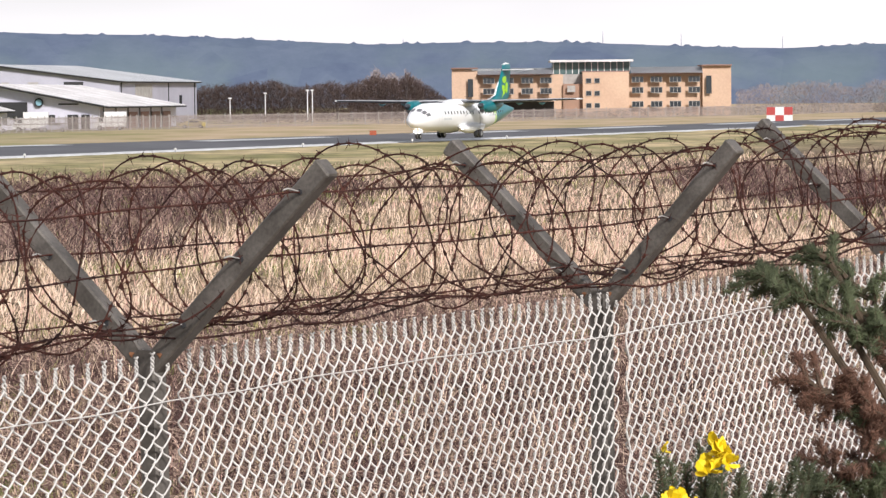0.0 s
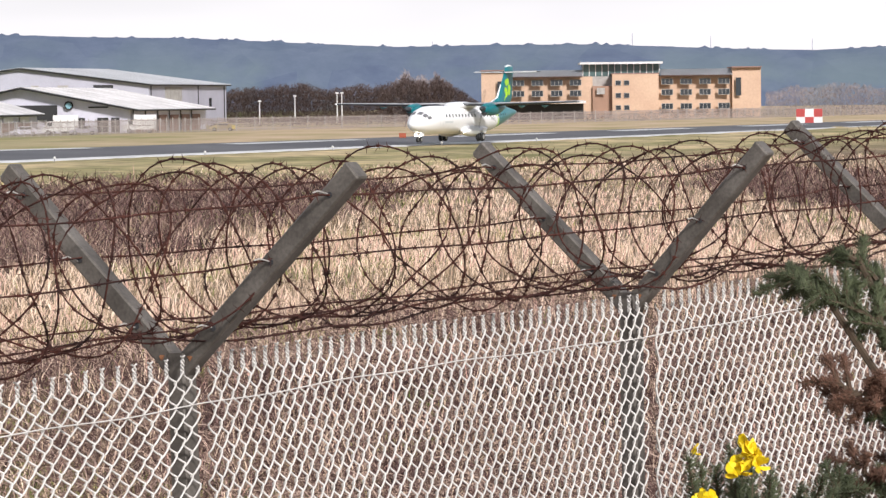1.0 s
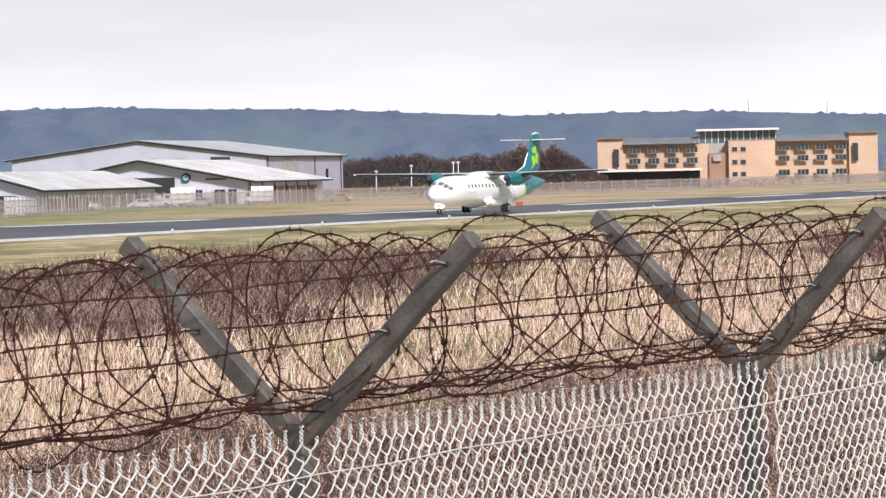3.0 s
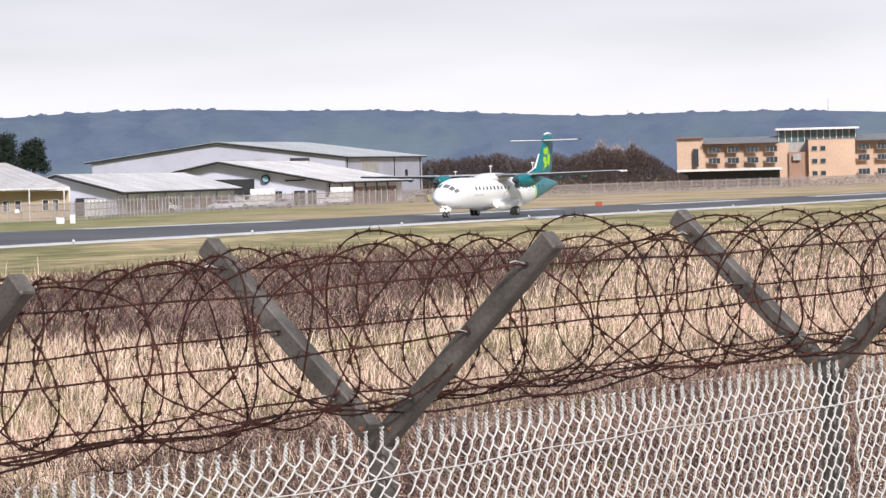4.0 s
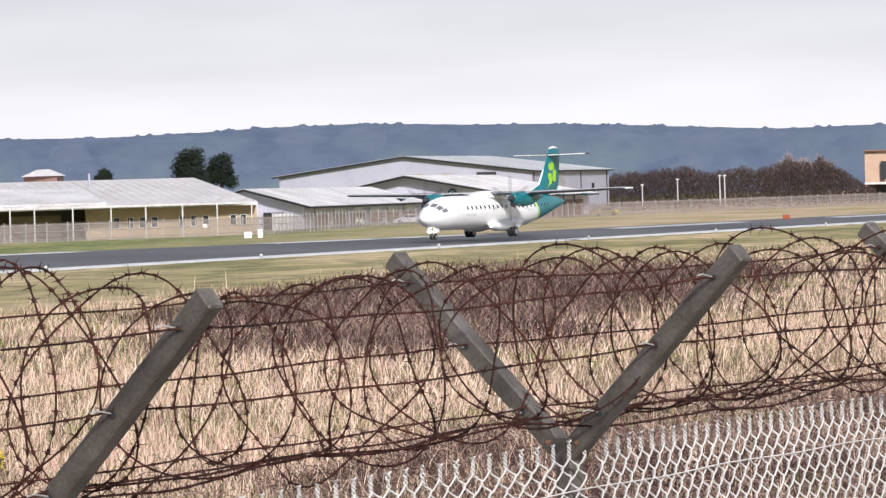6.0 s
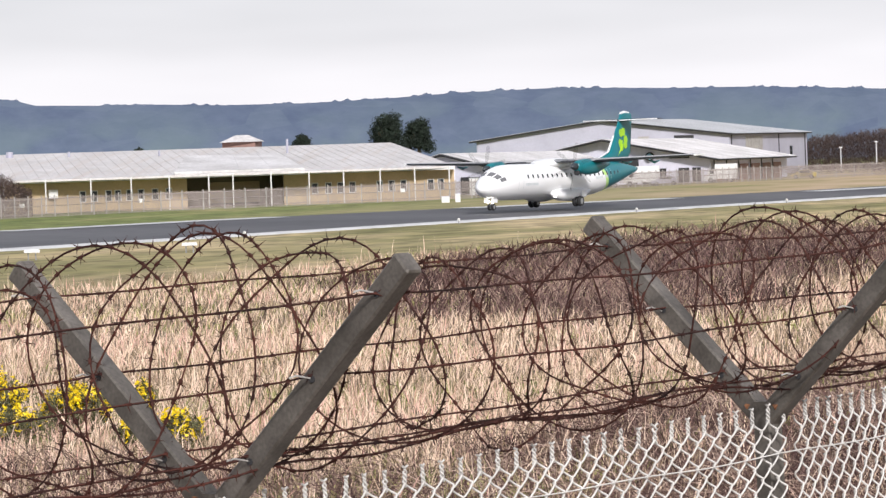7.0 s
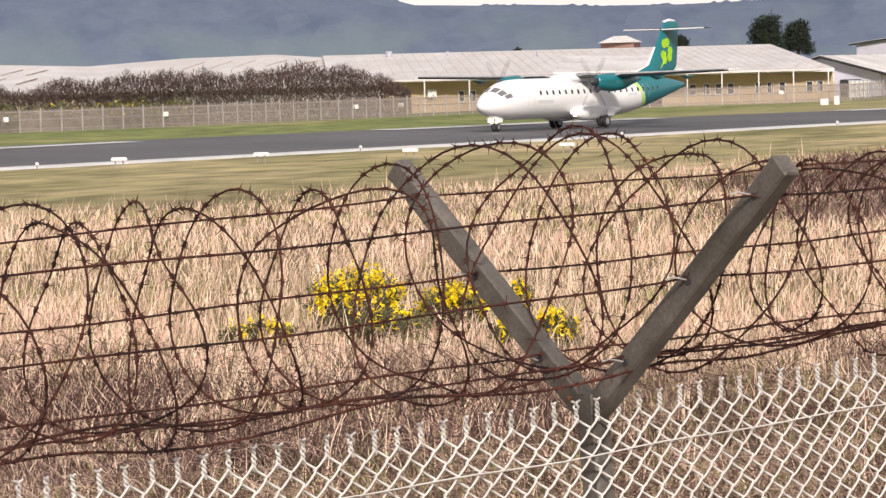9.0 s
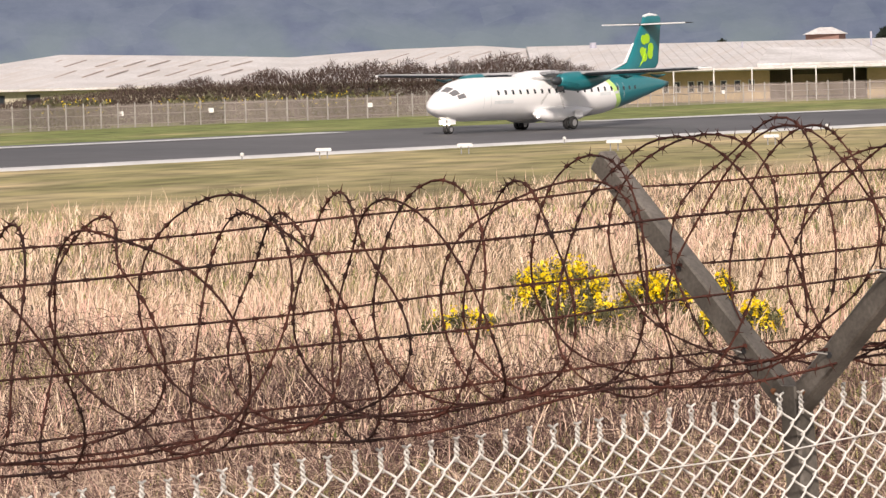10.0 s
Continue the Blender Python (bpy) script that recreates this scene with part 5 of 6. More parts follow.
# ---- vegetation ----
def sheaf(rng, base, height, width, lean, material_name, material, kind_label=None):
    """Many grass blades in one mesh: each a bent, tapering ribbon of three faces' length."""
    n = len(base)
    az = rng.uniform(0, 2 * np.pi, n)
    side = np.stack([np.cos(az), np.sin(az), np.zeros(n)], 1)
    la = rng.uniform(0, 2 * np.pi, n)
    ldir = np.stack([np.cos(la), np.sin(la), np.zeros(n)], 1) * (lean * height * rng.uniform(0.2, 1.0, n))[:, None] + np.array([0.10, 0.02, 0]) * height[:, None]
    up = np.array([0, 0, 1.0])
    w = side * width[:, None]
    mid = base + up * (0.55 * height)[:, None] + ldir * 0.35
    top = base + up * height[:, None] + ldir
    v = np.stack([base - w, base + w, mid + w * 0.8, mid - w * 0.8, top], 1).reshape(-1, 3)
    i = np.arange(n)[:, None] * 5
    quads = np.concatenate([i, i + 1, i + 2, i + 3], 1)
    tris = np.concatenate([i + 3, i + 2, i + 4], 1)
    f = np.concatenate([np.concatenate([quads[:, [0, 1, 2]], quads[:, [0, 2, 3]]], 0), tris], 0)
    ob = mesh_np(material_name, v, f, material)
    return ob


def np_ground(x, y):
    return np.array([ground_z(a, b) for a, b in zip(x, y)])


def field_points(rng, n, d0, d1, az0=-7.5, az1=24.5, keep=None):
    d = np.exp(rng.uniform(math.log(d0), math.log(d1), n))
    a = np.radians(rng.uniform(az0, az1, n))
    x, y = -d * np.sin(a), d * np.cos(a)
    t = (x - RUN_O.x) * RUN_N.x + (y - RUN_O.y) * RUN_N.y
    s = (x - RUN_O.x) * RUN_E.x + (y - RUN_O.y) * RUN_E.y
    edge = np.interp(s, [-40, 35, 75], [-48, -42, -35]) + 2.5 * np.sin(x * 0.21) + 2 * np.sin(y * 0.17 + 1) - 14 * rng.rand(n) ** 2
    m = t < edge
    if keep is not None:
        m &= keep(x, y, d, np.degrees(a))
    return x[m], y[m], d[m], np.degrees(a[m])


STRAW = ramp_mat("dry_grass", [(0.0, (0.13, 0.095, 0.060)), (0.18, (0.32, 0.235, 0.145)), (0.42, (0.64, 0.475, 0.345)), (0.74, (0.93, 0.74, 0.58)), (1.0, (0.66, 0.40, 0.33))], 0.85, 0.06, 0.30, 0.8)
RUSSET = ramp_mat("bramble_stems", [(0.0, (0.028, 0.017, 0.017)), (0.4, (0.088, 0.050, 0.047)), (0.78, (0.190, 0.115, 0.103)), (1.0, (0.40, 0.29, 0.23))], 0.9, 0.1, 0.25, 1.3)
CANE = ramp_mat("bramble_canes", [(0.0, (0.046, 0.025, 0.023)), (0.5, (0.125, 0.072, 0.063)), (1.0, (0.56, 0.42, 0.335))], 0.8, 0.1, 0.1, 1.0)
GREENS = ramp_mat("low_green_growth", [(0.0, (0.10, 0.13, 0.035)), (0.5, (0.24, 0.26, 0.085)), (1.0, (0.46, 0.42, 0.18))], 0.85, 0.1, 0.25, 1.0)


def patchy(x, y, f, seed):
    return np.array([noise.noise(Vector((a * f, b * f, seed))) for a, b in zip(x, y)])


def build_grass():
    rng = np.random.RandomState(3)

    def bram(x, y, d, a):
        """Where russet bramble takes over: a band behind the fence and patches further out."""
        q = patchy(x, y, 0.045, 9.0) + 0.45 * patchy(x, y, 0.3, 5.0) + rng.uniform(-0.12, 0.12, len(x))
        band = d < np.interp(a, [-7, 2, 6, 9, 14, 24], [88, 84, 76, 60, 56, 52]) + 14 * q
        patch = (((x - 18) / 6) ** 2 + ((y - 190) / 60) ** 2 < 1 + 1.3 * q) | (((x + 15) / 11.5) ** 2 + ((y - 175) / 62) ** 2 < 1 + 1.3 * q) | (q > 0.46)
        return band | patch

    def straw(x, y, d, a):
        return ~bram(x, y, d, a) | (rng.rand(len(x)) < np.where(d < 95, np.interp(a, [6, 14], [0.15, 0.3]), 0.03))

    x, y, d, a = field_points(rng, 230000, 30, 300, keep=straw)
    p, q = patchy(x, y, 0.07, 0.0), patchy(x, y, 0.75, 6.0)
    h = (0.36 + 0.16 * p + 0.26 * q + rng.uniform(-0.16, 0.2, len(x))) * np.where(d > 120, np.interp(d, [120, 200], [0.85, 0.5]), 1.0)
    h = np.clip(h, 0.08, 0.95)
    wd = (0.0045 + d * 0.00007) * rng.uniform(0.6, 1.4, len(x))
    base = np.stack([x, y, np_ground(x, y) - 0.03], 1)
    tagged(sheaf(rng, base, h, wd, 0.85, "dry_grass", STRAW), "tall straw-coloured dry grass in the rough field", "grass", kind="stuff")
    # taller dead stalks
    x, y, d, a = field_points(rng, 24000, 30, 260, keep=lambda x, y, d, a: ~bram(x, y, d, a) | (rng.rand(len(x)) < 0.3))
    keep = patchy(x, y, 0.05, 4.0) > -0.1
    keep &= ~bram(x, y, d, a) | (rng.rand(len(x)) < np.where(d < 95, 1.0, 0.15))
    x, y, d = x[keep], y[keep], d[keep]
    base = np.stack([x, y, np_ground(x, y) - 0.03], 1)
    tagged(sheaf(rng, base, rng.uniform(0.4, 1.0, len(x)), (0.004 + d * 0.00005) * rng.uniform(0.6, 1.3, len(x)), 0.45, "dead_stalks", STRAW), "tall bleached dead stalks among the grass", "grass", kind="stuff")
    # russet bramble
    x, y, d, a = field_points(rng, 210000, 30, 250, keep=bram)
    base = np.stack([x, y, np_ground(x, y) - 0.03], 1)
    tagged(sheaf(rng, base, np.clip(rng.uniform(0.12, 0.5, len(x)) + 0.3 * patchy(x, y, 0.5, 3.0) + np.interp(d, [95, 115], [0.0, 0.3]), 0.08, 0.95), (0.004 + d * 0.00009) * rng.uniform(0.6, 1.5, len(x)), 1.7, "bramble", RUSSET), "tangled russet bramble and dead bracken", "bramble", kind="stuff")
    # long arching canes through the bramble
    x, y, d, a = field_points(rng, 26000, 32, 110, keep=bram)
    n, m = len(x), 7
    t = np.linspace(0, 1, m)[None, :, None]
    ang, reach = rng.uniform(0, 2 * np.pi, n), rng.uniform(0.3, 1.3, n)
    way = np.stack([np.cos(ang), np.sin(ang), np.zeros(n)], 1)[:, None] * reach[:, None, None]
    rise = rng.uniform(0.25, 0.75, n)[:, None, None] * np.array([0, 0, 1.0])
    foot = np.stack([x, y, np_ground(x, y) - 0.03], 1)[:, None]
    line = foot + way * t + rise * (1 - (1 - 1.35 * t) ** 2)
    wide = (0.0035 + d * 0.00006)[:, None, None] * (1 - 0.6 * t)
    cross = rng.normal(size=(n, 1, 3)) * 0.35 + np.stack([np.sin(ang) * 0 + 0.5, 0 * ang, 0 * ang + 0.8], 1)[:, None]
    cross = cross / np.linalg.norm(cross, axis=2)[:, :, None]
    v = np.stack([line - cross * wide, line + cross * wide], 2).reshape(-1, 3)
    i = (np.arange(n)[:, None] * 2 * m + np.arange(m - 1)[None] * 2).reshape(-1, 1)
    f = np.concatenate([i, i + 1, i + 3, i + 2], 1)
    tagged(mesh_np("bramble_canes", v, f, CANE), "long arching bramble canes behind the fence", "bramble", kind="stuff")
    # green undergrowth
    def green(x, y, d, a):
        west = np.interp(a, [4, 14], [0.16, 0.0])
        return (patchy(x, y, 0.09, 2.0) > 0.12 + west) | (patchy(x, y, 0.55, 8.0) > 0.24 + west)
    x, y, d, a = field_points(rng, 110000, 30, 300, keep=green)
    base = np.stack([x, y, np_ground(x, y) - 0.03], 1)
    tagged(sheaf(rng, base, rng.uniform(0.10, 0.40, len(x)), (0.006 + d * 0.00008) * rng.uniform(0.6, 1.5, len(x)), 0.8, "green_undergrowth", GREENS), "low green grass and weeds among the straw", "grass", kind="stuff")


def leaf_cloud(rng, n, centre, radii, size, material, name, parent, floor=0.0, shell=0.35):
    """A loose crown: many small leaf triangles scattered through an uneven ball."""
    u = rng.normal(size=(n, 3))
    u /= np.linalg.norm(u, axis=1)[:, None]
    r = (shell + (1 - shell) * rng.rand(n)) ** 0.6
    lump = 1 + 0.28 * np.sin(u[:, 0] * 5 + 1) * np.cos(u[:, 2] * 6) + 0.18 * np.sin(u[:, 1] * 9)
    c = np.array(centre) + u * np.array(radii) * (r * lump)[:, None]
    c = c[c[:, 2] > floor]
    n = len(c)
    a, b = rng.normal(size=(n, 3)), rng.normal(size=(n, 3))
    s = size * rng.uniform(0.5, 1.5, n)[:, None]
    a *= s / np.linalg.norm(a, axis=1)[:, None]
    b *= 0.55 * s / np.linalg.norm(b, axis=1)[:, None]
    v = np.stack([c - a * 0.5, c + a * 0.5, c + b], 1).reshape(-1, 3)
    f = np.arange(n * 3).reshape(-1, 3)
    return mesh_np(name, v, f, material, parent)


def build_field_gorse():
    rng = np.random.RandomState(17)
    spots = [(-18.0, 64.5, 0.92, 0.95, 1.0), (-16.2, 64.0, 0.66, 0.72, 0.8), (-13.5, 59.6, 0.42, 0.50, 0.9), (-18.6, 60.6, 0.6, 0.36, 0.4), (-15.7, 66.5, 0.24, 0.60, 0.4), (-14.4, 60.5, 0.3, 0.32, 0.4), (-16.9, 62.0, 0.7, 0.45, 0.2)]
    for x, y, r, h, fl in spots:
        g = ground_z(x, y)
        b = thing("gorse_bush", "low gorse bush in yellow flower among dry grass", "bush", (0, 0, 0), 0, "flowering gorse in the field")
        bm = bmesh.new()
        for k in range(7):
            a = k * 0.9
            tube(bm, [(x, y, g - 0.1), (x + math.cos(a) * r * 0.4, y + math.sin(a) * r * 0.4, g + h * 0.5), (x + math.cos(a) * r * 0.75, y + math.sin(a) * r * 0.75, g + h * 0.85)], [0.03, 0.02, 0.008], 5)
        part("stems", bm, STEM, b)
        leaf_cloud(rng, 4200, (x, y, g + 0.1 + h * 0.42), (r * 0.95, r * 0.9, h * 0.6), 0.07, FIELD_LEAF, "foliage", b, g)
        # blossom crowds the ends of the upright shoots
        for k in range(int(80 * fl * max(r, 0.45) / 0.8)):
            a, q = rng.uniform(0, 6.28), math.sqrt(rng.rand())
            c = (x + math.cos(a) * q * r * 0.95, y + math.sin(a) * q * r * 0.95, g + 0.12 + h * (1.0 - 0.45 * q * q) + rng.uniform(-0.25, 0.06) * h)
            leaf_cloud(rng, 26, c, (0.055, 0.055, 0.19), 0.07, GORSE_FLOWER, "blossom", b, g, 0.1)


def spray(rng, base, tip, bend, count, reach, length, out):
    """Spines set all round a bending shoot. Adds corners and faces to out; returns the shoot's line."""
    base, tip, bend = np.array(base), np.array(tip), np.array(bend)
    t = np.linspace(0, 1, 14)[:, None]
    line = base * (1 - t) ** 2 + (base * 0.5 + tip * 0.5 + bend) * 2 * t * (1 - t) + tip * t ** 2
    for _ in range(count):
        q = rng.uniform(0.12, 1.0)
        i = min(int(q * 13), 12)
        f = q * 13 - i
        p = line[i] * (1 - f) + line[i + 1] * f
        d = line[i + 1] - line[i]
        d /= np.linalg.norm(d)
        r = rng.normal(size=3)
        r -= d * r.dot(d)
        r /= np.linalg.norm(r)
        v = r * rng.uniform(0.5, 1.0) + d * rng.uniform(0.25, 0.9)
        v /= np.linalg.norm(v)
        L = length * rng.uniform(0.5, 1.25) * (1.0 if q < 0.85 else 0.75)
        w = np.cross(v, rng.normal(size=3))
        w *= 0.0009 / np.linalg.norm(w)
        u = np.cross(v, w)
        n = out[2][0]
        out[0].append(np.array([p + w, p - w * 0.5 + u, p - w * 0.5 - u, p + v * L]))
        out[1].append(np.array([[n, n + 1, n + 3], [n + 1, n + 2, n + 3], [n + 2, n, n + 3]]))
        out[2][0] += 4
        if rng.rand() < 0.55:     # a side spine on the spine
            p2 = p + v * L * 0.45
            v2 = v + 0.9 * r[[1, 2, 0]]
            v2 /= np.linalg.norm(v2)
            n = out[2][0]
            out[0].append(np.array([p2 + w * 0.8, p2 - w * 0.4 + u * 0.8, p2 - w * 0.4 - u * 0.8, p2 + v2 * L * 0.5]))
            out[1].append(np.array([[n, n + 1, n + 3], [n + 1, n + 2, n + 3], [n + 2, n, n + 3]]))
            out[2][0] += 4
    return line


def flower(bm, p, s, rng):
    """A pea flower: a raised standard, two wings and a keel, cupped."""
    rot = Euler((rng.uniform(-0.7, 0.7), rng.uniform(-0.7, 0.7), rng.uniform(0, 6.28))).to_matrix()
    for ax, el, w, h in ((0, 75, 1.0, 1.15), (70, 35, 0.6, 0.9), (-70, 35, 0.6, 0.9), (0, 15, 0.55, 0.95)):
        d = Vector((math.sin(radians(ax)) * math.cos(radians(el)), math.cos(radians(ax)) * math.cos(radians(el)), math.sin(radians(el))))
        sd = d.cross(Vector((0, 0, 1)) if el < 70 else Vector((0, 1, 0))).normalized()
        rows = []
        for f, k in ((0.0, 0.25), (0.45, 1.0), (0.8, 0.85), (1.0, 0.35)):
            c = d * (f * h * s)
            lift = d.cross(sd) * (0.18 * s)
            rows.append([bm.verts.new(p + rot @ (c - sd * (0.5 * w * k * s) + lift)), bm.verts.new(p + rot @ c), bm.verts.new(p + rot @ (c + sd * (0.5 * w * k * s) + lift))])
        for a, b in zip(rows, rows[1:]):
            for j in range(2):
                bm.faces.new((a[j], a[j + 1], b[j + 1], b[j]))


def build_near_gorse():
    rng = np.random.RandomState(23)
    def bush(label, shoots, stem_from, flowers=(), linked=False):
        ob = thing("gorse_bush", label, "bush", group="gorse beside the viewpoint")
        groups = {}
        stems = bmesh.new()
        for num, (base, tip, bend, count, length, m) in enumerate(shoots):
            o = groups.setdefault(m, ([], [], [0]))
            line = spray(rng, base, tip, bend, count, 0, length, o)
            tube(stems, [Vector(p) for p in line], [0.0045 * (1 - 0.7 * i / 13) for i in range(14)], 5)
            if not linked or num % 12 == 0:
                tube(stems, [Vector(stem_from), (Vector(stem_from) + Vector(base)) / 2 + Vector((0.03, 0, 0.02)), Vector(base)], [0.014, 0.009, 0.005], 6)
        tube(stems, [(stem_from[0] + 0.1, stem_from[1] + 0.1, ground_z(stem_from[0], stem_from[1]) - 0.1), Vector(stem_from)], [0.03, 0.014], 6)
        part("stem", stems, STEM, ob)
        for m, o in groups.items():
            s = mesh_np("foliage", np.concatenate(o[0]), np.concatenate(o[1]), m, ob)
            s["kind"] = "stuff"
        for p, s in flowers:
            bm = bmesh.new()
            flower(bm, Vector(p), s, rng)
            part("blossom", bm, GORSE_FLOWER, ob, "bright yellow pea flower")
    G, Dd = GORSE_LEAF, GORSE_DEAD
    y = 6.2
    up = []

    def branch(a, b, bend, n, mats, reach, tuft):
        """Short shoots set along a leaning branch, thicker towards its tip."""
        a, b, bend = Vector(a), Vector(b), Vector(bend)
        for k in range(n):
            f = 0.12 + 0.88 * (k / (n - 1)) ** 0.8
            p = a.lerp(b, f) + bend * (4 * f * (1 - f))
            ax = (b - a).normalized()
            q = Vector((rng.uniform(-1, 1), rng.uniform(-0.7, 0.7), rng.uniform(-0.75, 1.0))).normalized()
            d = (ax * 0.75 + q * 0.85).normalized()
            up.append((tuple(p), tuple(p + d * (reach * rng.uniform(0.6, 1.2))), (0, 0, 0.004), tuft, 0.021, mats[0] if f > mats[2] else mats[1]))

    branch((0.82, y + 0.04, 3.50), (0.505, y - 0.03, 3.715), (0.015, 0, 0.012), 44, (G, Dd, 0.42), 0.066, 170)
    branch((0.80, y + 0.06, 3.56), (0.60, y, 3.745), (0.0, 0, 0.0), 18, (G, G, 0.0), 0.06, 160)
    branch((0.84, y + 0.02, 3.62), (0.66, y + 0.02, 3.655), (0.0, 0, 0.0), 16, (G, Dd, 0.5), 0.055, 160)
    branch((0.84, y + 0.02, 3.40), (0.565, y - 0.02, 3.555), (0.01, 0, 0.004), 40, (Dd, Dd, 0.0), 0.058, 170)
    branch((0.84, y + 0.03, 3.45), (0.66, y, 3.50), (0.0, 0, 0.0), 14, (G, Dd, 0.6), 0.055, 150)
    for x0, x1, z1 in ((0.70, 0.60, 3.425), (0.74, 0.655, 3.44), (0.78, 0.70, 3.43), (0.80, 0.74, 3.40), (0.64, 0.565, 3.385)):
        branch((x0, y + 0.03, 3.25), (x1, y - 0.01, z1), (0, 0, 0.01), 15, (Dd if x1 in (0.60, 0.655) else G, G, 0.7), 0.052, 150)
    bush("gorse branches with green and dead brown spines", up, (0.95, y + 0.1, 2.95), (), True)
    low = []
    tips = [(0.325, 3.455), (0.345, 3.44), (0.37, 3.435), (0.395, 3.462), (0.415, 3.47), (0.432, 3.445), (0.45, 3.43), (0.335, 3.40), (0.40, 3.41), (0.46, 3.40), (0.36, 3.385), (0.43, 3.39), (0.30, 3.39), (0.50, 3.405), (0.535, 3.42), (0.555, 3.395), (0.38, 3.36), (0.47, 3.37)]
    for k, (x, z) in enumerate(tips):
        low.append(((0.42 + 0.3 * (x - 0.42), y - 0.1 + 0.02 * (k % 5), 3.27), (x, y - 0.2 + 0.035 * (k % 6), z), (0.3 * (x - 0.42), 0, 0.01), 330, 0.027, G))
    fl = []
    for x, z, n in ((0.418, 3.468, 4), (0.400, 3.438, 3), (0.424, 3.443, 3), (0.340, 3.385, 4), (0.360, 3.383, 3), (0.333, 3.462, 1), (0.385, 3.375, 1)):
        for q in range(n):
            fl.append(((x + rng.uniform(-0.006, 0.006), y - 0.20 + rng.uniform(-0.01, 0.01), z - 0.003 * q + rng.uniform(-0.006, 0.006)), 0.021 if n > 1 else 0.014))
    bush("spiny green gorse with bright yellow flowers", low, (0.45, y, 2.85), fl)


def build_trees():
    rng = np.random.RandomState(41)
    # dark pines behind the hall
    for az, d, top, w, lob in ((9.60, 618, 12.2, 3.0, 6), (9.16, 622, 11.2, 2.5, 6), (10.83, 600, 9.2, 1.6, 4), (13.22, 600, 8.0, 1.0, 3)):
        p = polar(az, d)
        t = thing("pine_tree", "dark broad-headed pine tree behind the white roofs", "tree", group="pines behind the hall")
        bm = bmesh.new()
        tube(bm, [(p.x, p.y, -0.5), (p.x + 0.2, p.y, top * 0.55), (p.x - 0.1, p.y, top * 0.92)], [0.42, 0.30, 0.10], 8)
        for k in range(lob):
            a = k * 2.1
            tube(bm, [(p.x, p.y, top * 0.6), (p.x + math.cos(a) * w * 0.7, p.y + math.sin(a) * w * 0.7, top * (0.66 + 0.05 * k))], [0.14, 0.05], 5)
        part("trunk", bm, STEM, t)
        for k in range(lob + 3):
            a = k * 2.4
            q = (p.x + math.cos(a) * w * 0.62 * (1 - k / 14), p.y + math.sin(a) * w * 0.4, top * (0.62 + 0.34 * k / (lob + 3)))
            leaf_cloud(rng, 1300, q, (w * 0.54, w * 0.5, top * 0.095), 0.30, NEEDLE, "crown", t, 0, 0.2)
    # bare hedges and thickets, one twiggy mass each
    def thicket(name, label, line, material, n, tw, low=-0.6):
        """Upright, forking twigs from the ground to an uneven top along a line of (az, distance, height)."""
        az, dd, hh = (np.array(q) for q in zip(*line))
        order = np.argsort(az)
        az, dd, hh = az[order], dd[order], hh[order]
        a = rng.uniform(az[0], az[-1], n)
        d = np.interp(a, az, dd) + rng.uniform(0, 9, n)
        h = np.interp(a, az, hh) * (0.86 + 0.18 * rng.rand(n)) * (1 + 0.22 * np.array([noise.noise(Vector((q * 2.1, 0.3, 0))) for q in a]) + 0.10 * np.array([noise.noise(Vector((q * 9.0, 7.3, 0))) for q in a]))
        r = np.radians(a)
        lift = rng.rand(n) ** 0.8
        base = np.stack([-d * np.sin(r), d * np.cos(r), low + (h - low) * 0.86 * lift], 1)
        size = (h - low) * rng.uniform(0.03, 0.085, n)
        ob = sheaf(rng, base, size, tw * rng.uniform(0.4, 1.3, n), 1.7, name, material)
        return tagged(ob, label, "hedge", kind="stuff")
    twig = ramp_mat("bare_twig_mass", [(0.0, (0.058, 0.040, 0.036)), (0.5, (0.080, 0.056, 0.049)), (1.0, (0.108, 0.077, 0.067))], 0.95, 0.05)
    grey_twig = ramp_mat("grey_twig_mass", [(0.0, (0.20, 0.17, 0.17)), (0.5, (0.30, 0.25, 0.24)), (1.0, (0.40, 0.34, 0.32))], 0.95, 0.05)
    thicket("bare_hedge", "dense bare brown hedge before the low halls", [(25, 425, 2.6), (23.2, 412, 2.9), (21.6, 405, 4.2), (20, 408, 5.0), (18.6, 412, 5.9), (17.2, 425, 6.2), (16.0, 438, 6.5), (15.2, 442, 5.6), (14.75, 448, 3.4)], twig, 90000, 0.036)
    thicket("bare_thicket", "dark bare woodland beyond the hangars", [(4.2, 905, 6.6), (3.4, 905, 7.6), (2.6, 905, 8.6), (1.6, 905, 9.0), (1.1, 905, 9.4), (0.8, 905, 11.6), (0.5, 905, 11.8), (0.3, 905, 8.4), (0.05, 905, 6.0), (-0.3, 905, 3.0)], twig, 60000, 0.06)
    thicket("bare_crown_trees", "bare grey-brown trees above the thicket", [(1.35, 925, 6.5), (0.95, 925, 12.0), (0.72, 925, 13.2), (0.5, 925, 12.6), (0.25, 925, 8.0)], grey_twig, 9000, 0.06)
    thicket("tree_line", "row of bare grey trees beyond the airfield", [(-4.25, 1010, 7.0), (-4.6, 1010, 8.0), (-5.2, 1010, 8.6), (-5.6, 1010, 7.6), (-6.2, 1010, 8.6), (-7.5, 1010, 8.2)], grey_twig, 15000, 0.06)
    thicket("scrub", "low brown scrub on the bank below the office block", [(4.0, 760, 1.3), (1.0, 800, 1.3), (-2.6, 850, 1.6), (-5, 960, 2.0), (-7, 1050, 2.2)], twig, 9000, 0.2)
